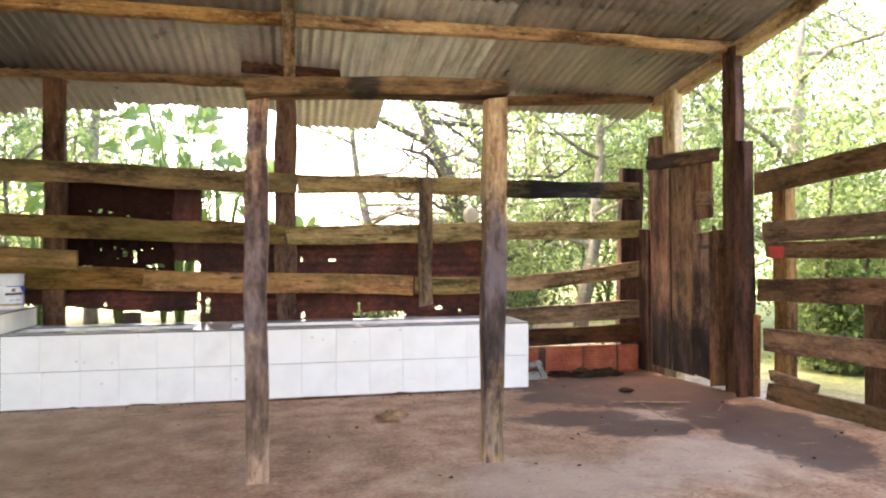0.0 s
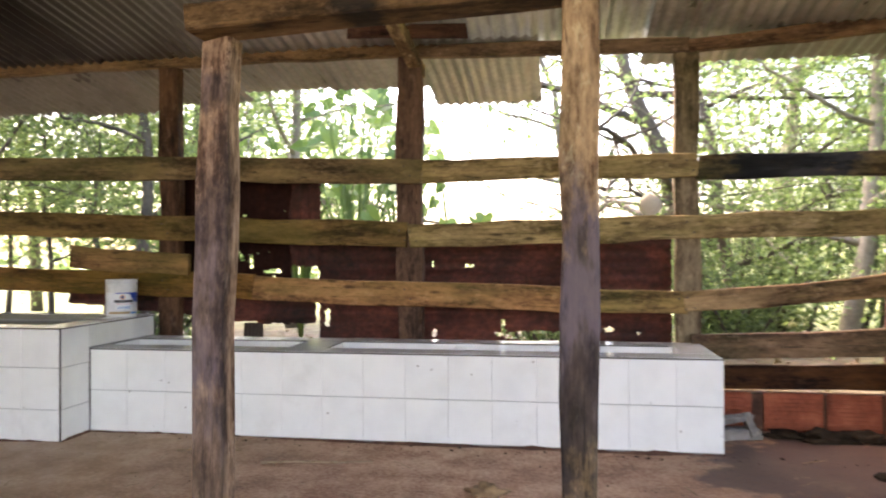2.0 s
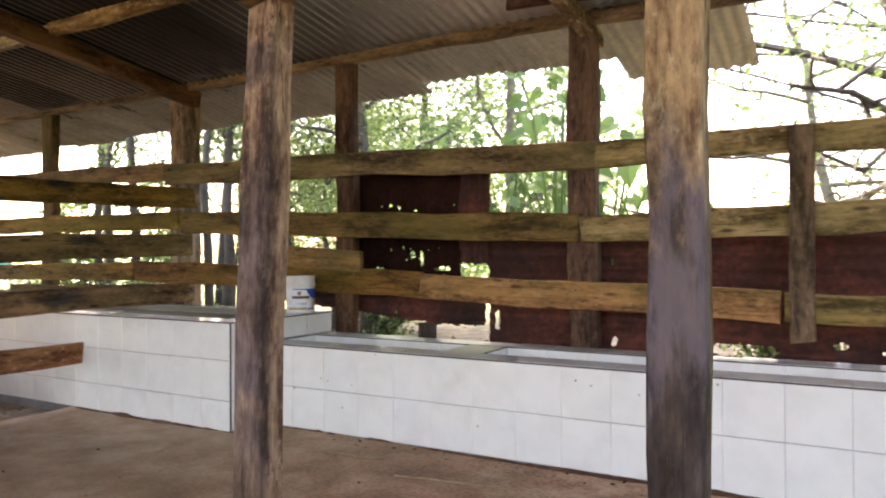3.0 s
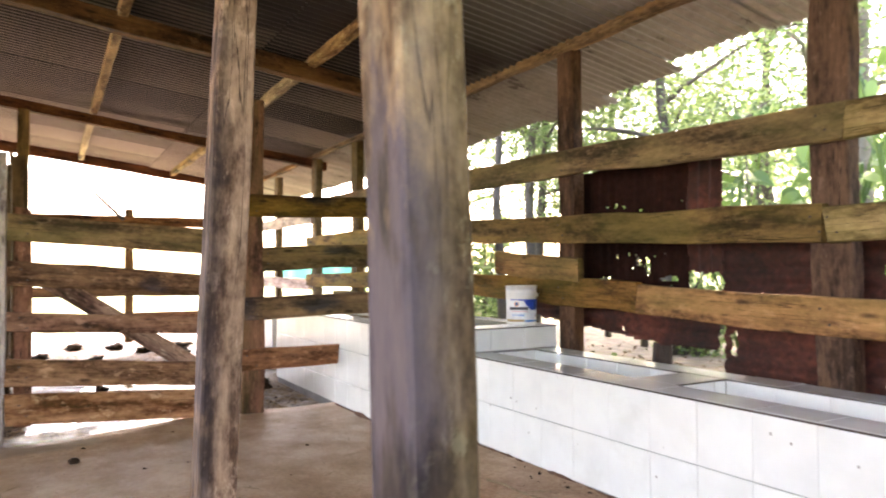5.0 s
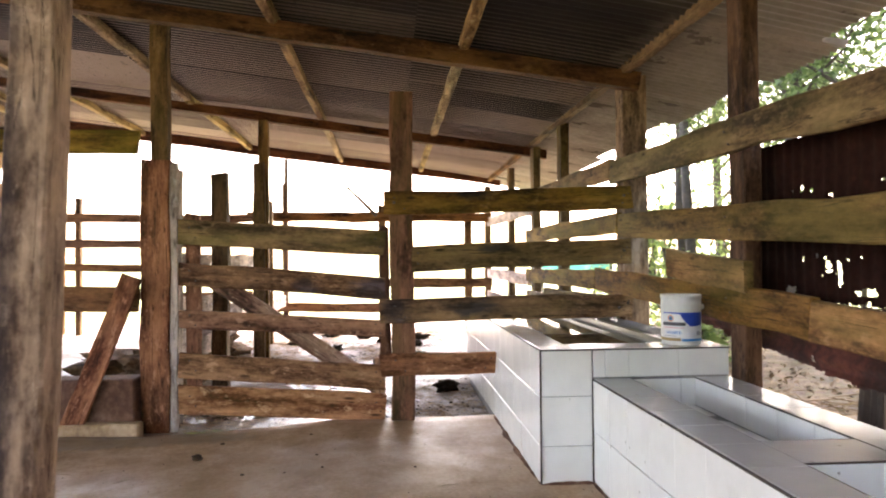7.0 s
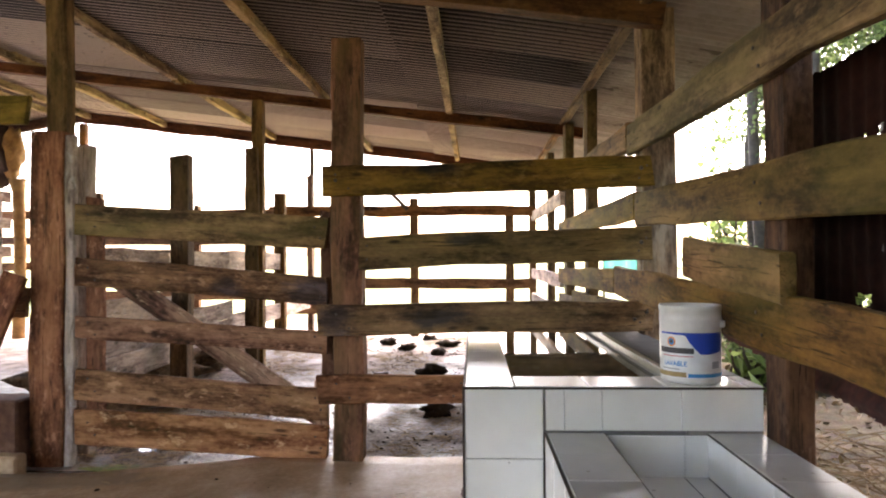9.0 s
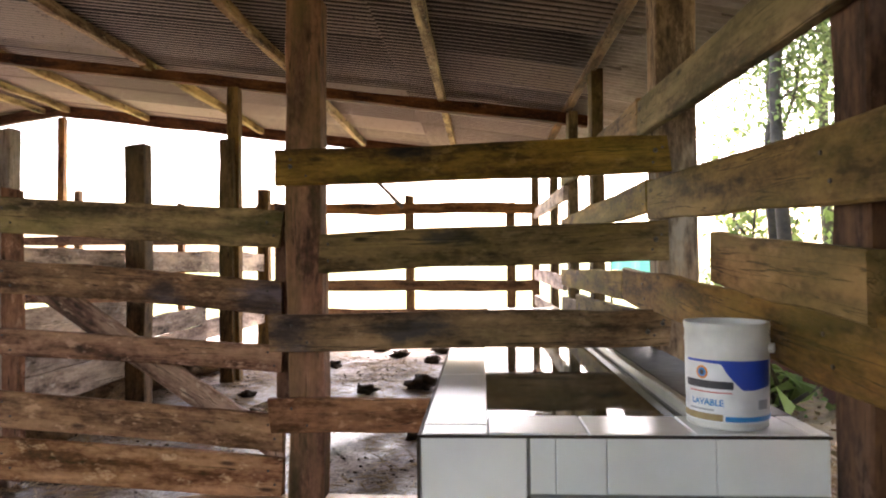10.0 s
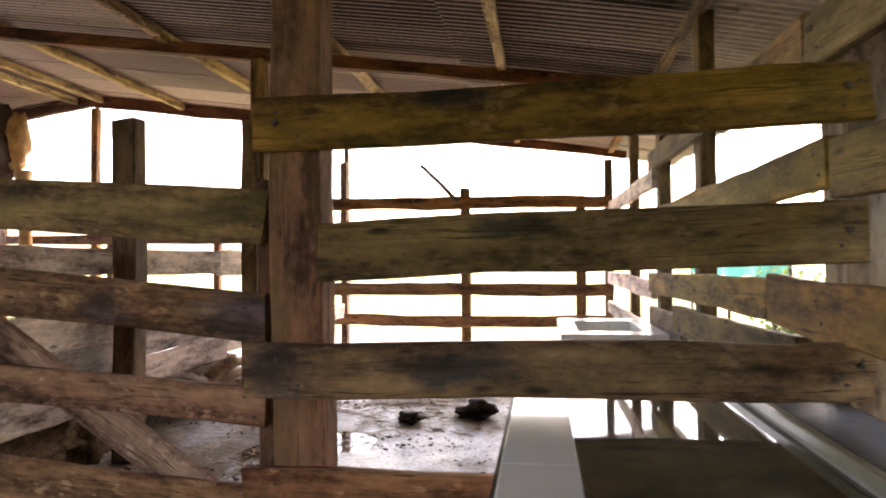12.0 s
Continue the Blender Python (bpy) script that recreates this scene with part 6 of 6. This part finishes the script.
tree("slender_tree", (-8.2, 13.0, G0), 8.0, 2.8, 0.12, 16, 4500, 0.17, M_LEAF, M_BARK_D, "tall tree further back", 9, 0.2)

tree("slender_tree", (-6.1, 7.7, G0), 6.6, 1.6, 0.07, 61, 2600, 0.12, M_LEAF_D, M_BARK_D, "slender dark-trunked tree behind the fence", 7, 0.5, (0.15, 0.1))
tree("slender_tree", (-4.6, 7.6, G0), 6.4, 1.5, 0.06, 62, 2600, 0.12, M_LEAF_D, M_BARK_D, "slender dark-trunked tree behind the fence", 7, 0.5, (-0.1, 0.1))
tree("slender_tree", (-7.0, 8.0, G0), 6.6, 1.6, 0.06, 63, 2400, 0.12, M_LEAF_D, M_BARK_D, "slender dark-trunked tree behind the fence", 7, 0.5, (0.2, 0.1))

for k, (x, y, h) in enumerate(((-4.5, 9.7, 3.4), (-5.6, 10.1, 3.6), (-6.8, 10.7, 3.8), (-3.4, 10.4, 3.3), (-8.0, 11.2, 4.0))):
    tree("young_tree", (x, y, G0), h, 1.3, 0.05, 70 + k, 1300, 0.12, M_LEAF, M_BARK_D, "young tree with dull green leaves behind the fence", 9, 0.3, group="young trees behind the fence")

for k, (x, y, rx, ry, h, n, mt) in enumerate(((4.6, 7.3, 0.9, 0.7, 1.6, 3200, M_LEAF), (5.2, 5.6, 0.7, 0.9, 1.9, 4200, M_LEAF), (5.0, 3.8, 0.7, 0.9, 1.5, 4000, M_LEAF), (5.4, 2.0, 0.8, 1.0, 1.7, 3600, M_LEAF), (2.9, 8.4, 0.9, 0.6, 1.2, 2400, M_LEAF_D), (1.2, 8.8, 0.9, 0.5, 0.8, 1200, M_LEAF), (-3.6, 9.4, 0.8, 0.6, 1.4, 1800, M_LEAF), (-5.6, 7.6, 0.8, 0.5, 0.9, 1300, M_LEAF), (-7.4, 7.4, 0.8, 0.5, 0.9, 1200, M_LEAF), (6.3, 6.4, 0.8, 0.9, 2.6, 4400, M_LEAF), (6.5, 2.4, 0.8, 1.0, 2.4, 4000, M_LEAF), (7.4, 4.6, 0.9, 1.0, 2.8, 4200, M_LEAF), (5.4, 8.6, 1.0, 0.8, 2.6, 4400, M_LEAF), (3.6, 11.0, 1.4, 0.8, 1.8, 3000, M_LEAF_D), (-0.6, 12.5, 1.4, 0.8, 1.2, 1500, M_LEAF), (3.9, 10.4, 1.1, 0.7, 1.9, 3000, M_LEAF), (5.2, 10.6, 1.2, 0.8, 3.0, 3600, M_LEAF), (6.6, 9.8, 1.0, 0.8, 3.4, 3800, M_LEAF))):
    shrub("leafy_shrub", (x, y, G0 - 0.04), rx, ry, h, 100 + k, n, 0.09, mt, "bright green leafy shrub outside the rails")

shrub("low_plant", (-4.8, 7.15, G0 - 0.04), 0.4, 0.3, 0.5, 140, 26, 0.42, M_LEAF, "low plant with long yellow-green leaves behind the fence", "")
shrub("low_plant", (-6.3, 7.0, G0 - 0.04), 0.4, 0.3, 0.7, 141, 34, 0.36, M_LEAF, "low plant with long yellow-green leaves behind the fence", "")
for k, (x, y, h) in enumerate(((-8.3, 8.4, 2.1), (-7.0, 9.0, 1.7))):
    shrub("leafy_shrub", (x, y, G0 - 0.04), 0.7, 0.5, h, 150 + k, 420, 0.2, M_LEAF, "tall shrub with large yellow-green leaves among the trees")


def heart_leaf(size):
    vv, fc = [(0, 0, 0)], []
    out = [(-0.1, 0.03), (-0.34, 0.12), (-0.42, 0.28), (-0.3, 0.45), (0.0, 0.53), (0.35, 0.46), (0.7, 0.25), (1.0, 0.0)]
    pts = [(x, -y) for x, y in out] + [(x, y) for x, y in reversed(out[:-1])]
    for x, y in pts:
        vv.append((x * size, y * size, (-0.25 * x * x + 0.35 * abs(y)) * size))
    n = len(pts)
    return vv, [(0, 1 + i, 1 + (i + 1) % n) for i in range(n)]


HEART = bpy.data.meshes.new("leaf")
hv, hf = heart_leaf(0.17)
HEART.from_pydata(hv, [], hf)
HEART.materials.append(M_LEAF_B)


def broad_plant(at, n, height, seed):
    rnd = random.Random(seed)
    ob = thing("broad_leaf_plant", at, "tall plant with large heart-shaped green leaves behind the fence", "plant", "broad-leaved plants")
    for i in range(n):
        an = i * 2.4 + rnd.uniform(-0.4, 0.4)
        h, reach = height * rnd.uniform(0.45, 1.0), rnd.uniform(0.15, 0.7)
        tip = Vector(at) + Vector((math.cos(an) * reach, math.sin(an) * reach, h))
        ctrl = Vector(at) + Vector((math.cos(an) * reach * 0.3, math.sin(an) * reach * 0.3, h * 0.75))
        pts = [Vector(at).lerp(ctrl, t).lerp(ctrl.lerp(tip, t), t) for t in (0, 0.25, 0.5, 0.75, 1)]
        v, f = tube(pts, [0.018, 0.016, 0.013, 0.01, 0.008], 6)
        put("stalk", v, f, M_LEAF_B, ob, smooth=True)
        face = Vector((rnd.uniform(-0.7, 0.7), rnd.uniform(-1.2, -0.5), rnd.uniform(0.1, 0.9))).normalized()
        down = Vector((rnd.uniform(-1, 1), rnd.uniform(-0.6, 0.2), rnd.uniform(-1.2, 0.1)))
        down = (down - face * down.dot(face)).normalized()
        m = Matrix((down, face.cross(down), face)).transposed().to_4x4()
        m.translation = tip
        m = m @ Matrix.Scale(rnd.uniform(0.7, 1.25), 4)
        put("leaf", None, None, M_LEAF_B, ob, m, mesh=HEART)
    return ob


for k, (x, y, n, h) in enumerate(((-0.95, 9.0, 22, 2.9), (-1.7, 9.3, 22, 2.8), (-0.5, 9.2, 17, 2.8), (-2.5, 9.0, 14, 2.6), (0.2, 8.8, 9, 2.0), (-1.3, 10.0, 20, 3.4))):
    broad_plant((x, y, G0), n, h, 200 + k)

# leaf litter on the ground behind the fence
rnd = np.random.RandomState(31)
pts = np.stack([rnd.uniform(-9, 4, 3500), 6.15 + np.abs(rnd.normal(size=3500)) * 1.3, np.zeros(3500)], axis=1)
pts[:, 2] = [ground_z(x, y) + 0.02 for x, y, z in pts]
v, f = leaves(pts, 0.065, rnd, 0.3)
tagged(put("leaf_litter", v, f, M_LITTER), "dry brown fallen leaves on the ground behind the fence", "leaf litter", kind="stuff")

# fallen twigs and dry stalks along the back of the fence
tv, tf = [], []
rng = random.Random(83)
for k in range(2600):
    x, y = rng.uniform(-3.4, 3.0), 6.08 + abs(rng.gauss(0, 0.6))
    z = ground_z(x, y) + rng.uniform(0.005, 0.07)
    an, ln, r = rng.uniform(0, 6.28), rng.uniform(0.05, 0.22), rng.uniform(0.0025, 0.006)
    d = Vector((math.cos(an), math.sin(an), rng.uniform(-0.15, 0.25))) * ln
    w, o, p = Vector((-math.sin(an), math.cos(an), 0)) * r, len(tv), Vector((x, y, z))
    if p.y - abs(d.y) < 6.03:
        continue
    u = Vector((0, 0, r * 1.6))
    tv += [p - d - w, p - d + w, p - d + u, p + d - w * 0.6, p + d + w * 0.6, p + d + u * 0.6]
    tf += [(o, o + 3, o + 5, o + 2), (o + 2, o + 5, o + 4, o + 1), (o + 1, o + 4, o + 3, o), (o, o + 2, o + 1), (o + 3, o + 4, o + 5)]
tagged(put("twig_litter", tv, tf, M_TWIG), "dry brown twigs and stalks on the ground behind the fence", "twigs", kind="stuff")

# far woods round the back and right
rnd = np.random.RandomState(37)
cl = []
for k in range(165):
    an = radians(rnd.uniform(-38, 74) if k < 112 else rnd.uniform(102, 128))
    d = rnd.uniform(19, 30)
    cl.append((d * math.cos(an), d * math.sin(an) + 2, rnd.uniform(0.5, 5.5)))
cl = np.array(cl)
pt = cl[rnd.randint(len(cl), size=24000)] + rnd.normal(size=(24000, 3)) * np.array([1.3, 1.3, 1.0])
v, f = leaves(pt, 0.3, rnd)
tagged(put("far_woods", v, f, M_LEAF), "hazy green wood in the distance", "woods", kind="stuff")

# teal netting and a dry pole beyond the fence
net = thing("garden_net", (-11, 7.6, 0), "teal shade netting strung between sticks", "netting")
bm = bmesh.new()
for i in range(25):
    for zz in (0.84, 1.2):
        bm.verts.new((-13.4 + i * 0.2, 7.6 + 0.05 * math.sin(i * 0.9), zz + 0.03 * math.sin(i * 1.3)))
bm.verts.ensure_lookup_table()
for i in range(24):
    bm.faces.new((bm.verts[2 * i], bm.verts[2 * i + 2], bm.verts[2 * i + 3], bm.verts[2 * i + 1]))
part("net", bm, M_NET, net)
for x in (-13.4, -11.0, -8.6):
    v, f = tube([(x, 7.6, -0.05), (x, 7.61, 1.3)], [0.025, 0.02], 6)
    put("stick", v, f, M_BARK_D, net, smooth=True)
pv, pf = tube([(-9.5, 4.06, 1.8), (-9.6, 3.8, 2.07), (-9.6, 3.59, 2.27)], [0.03, 0.026, 0.022], 6)
tagged(put("dry_pole", pv, pf, M_BARK_D, smooth=True), "thin dark dry pole leaning on the far rail", "pole")
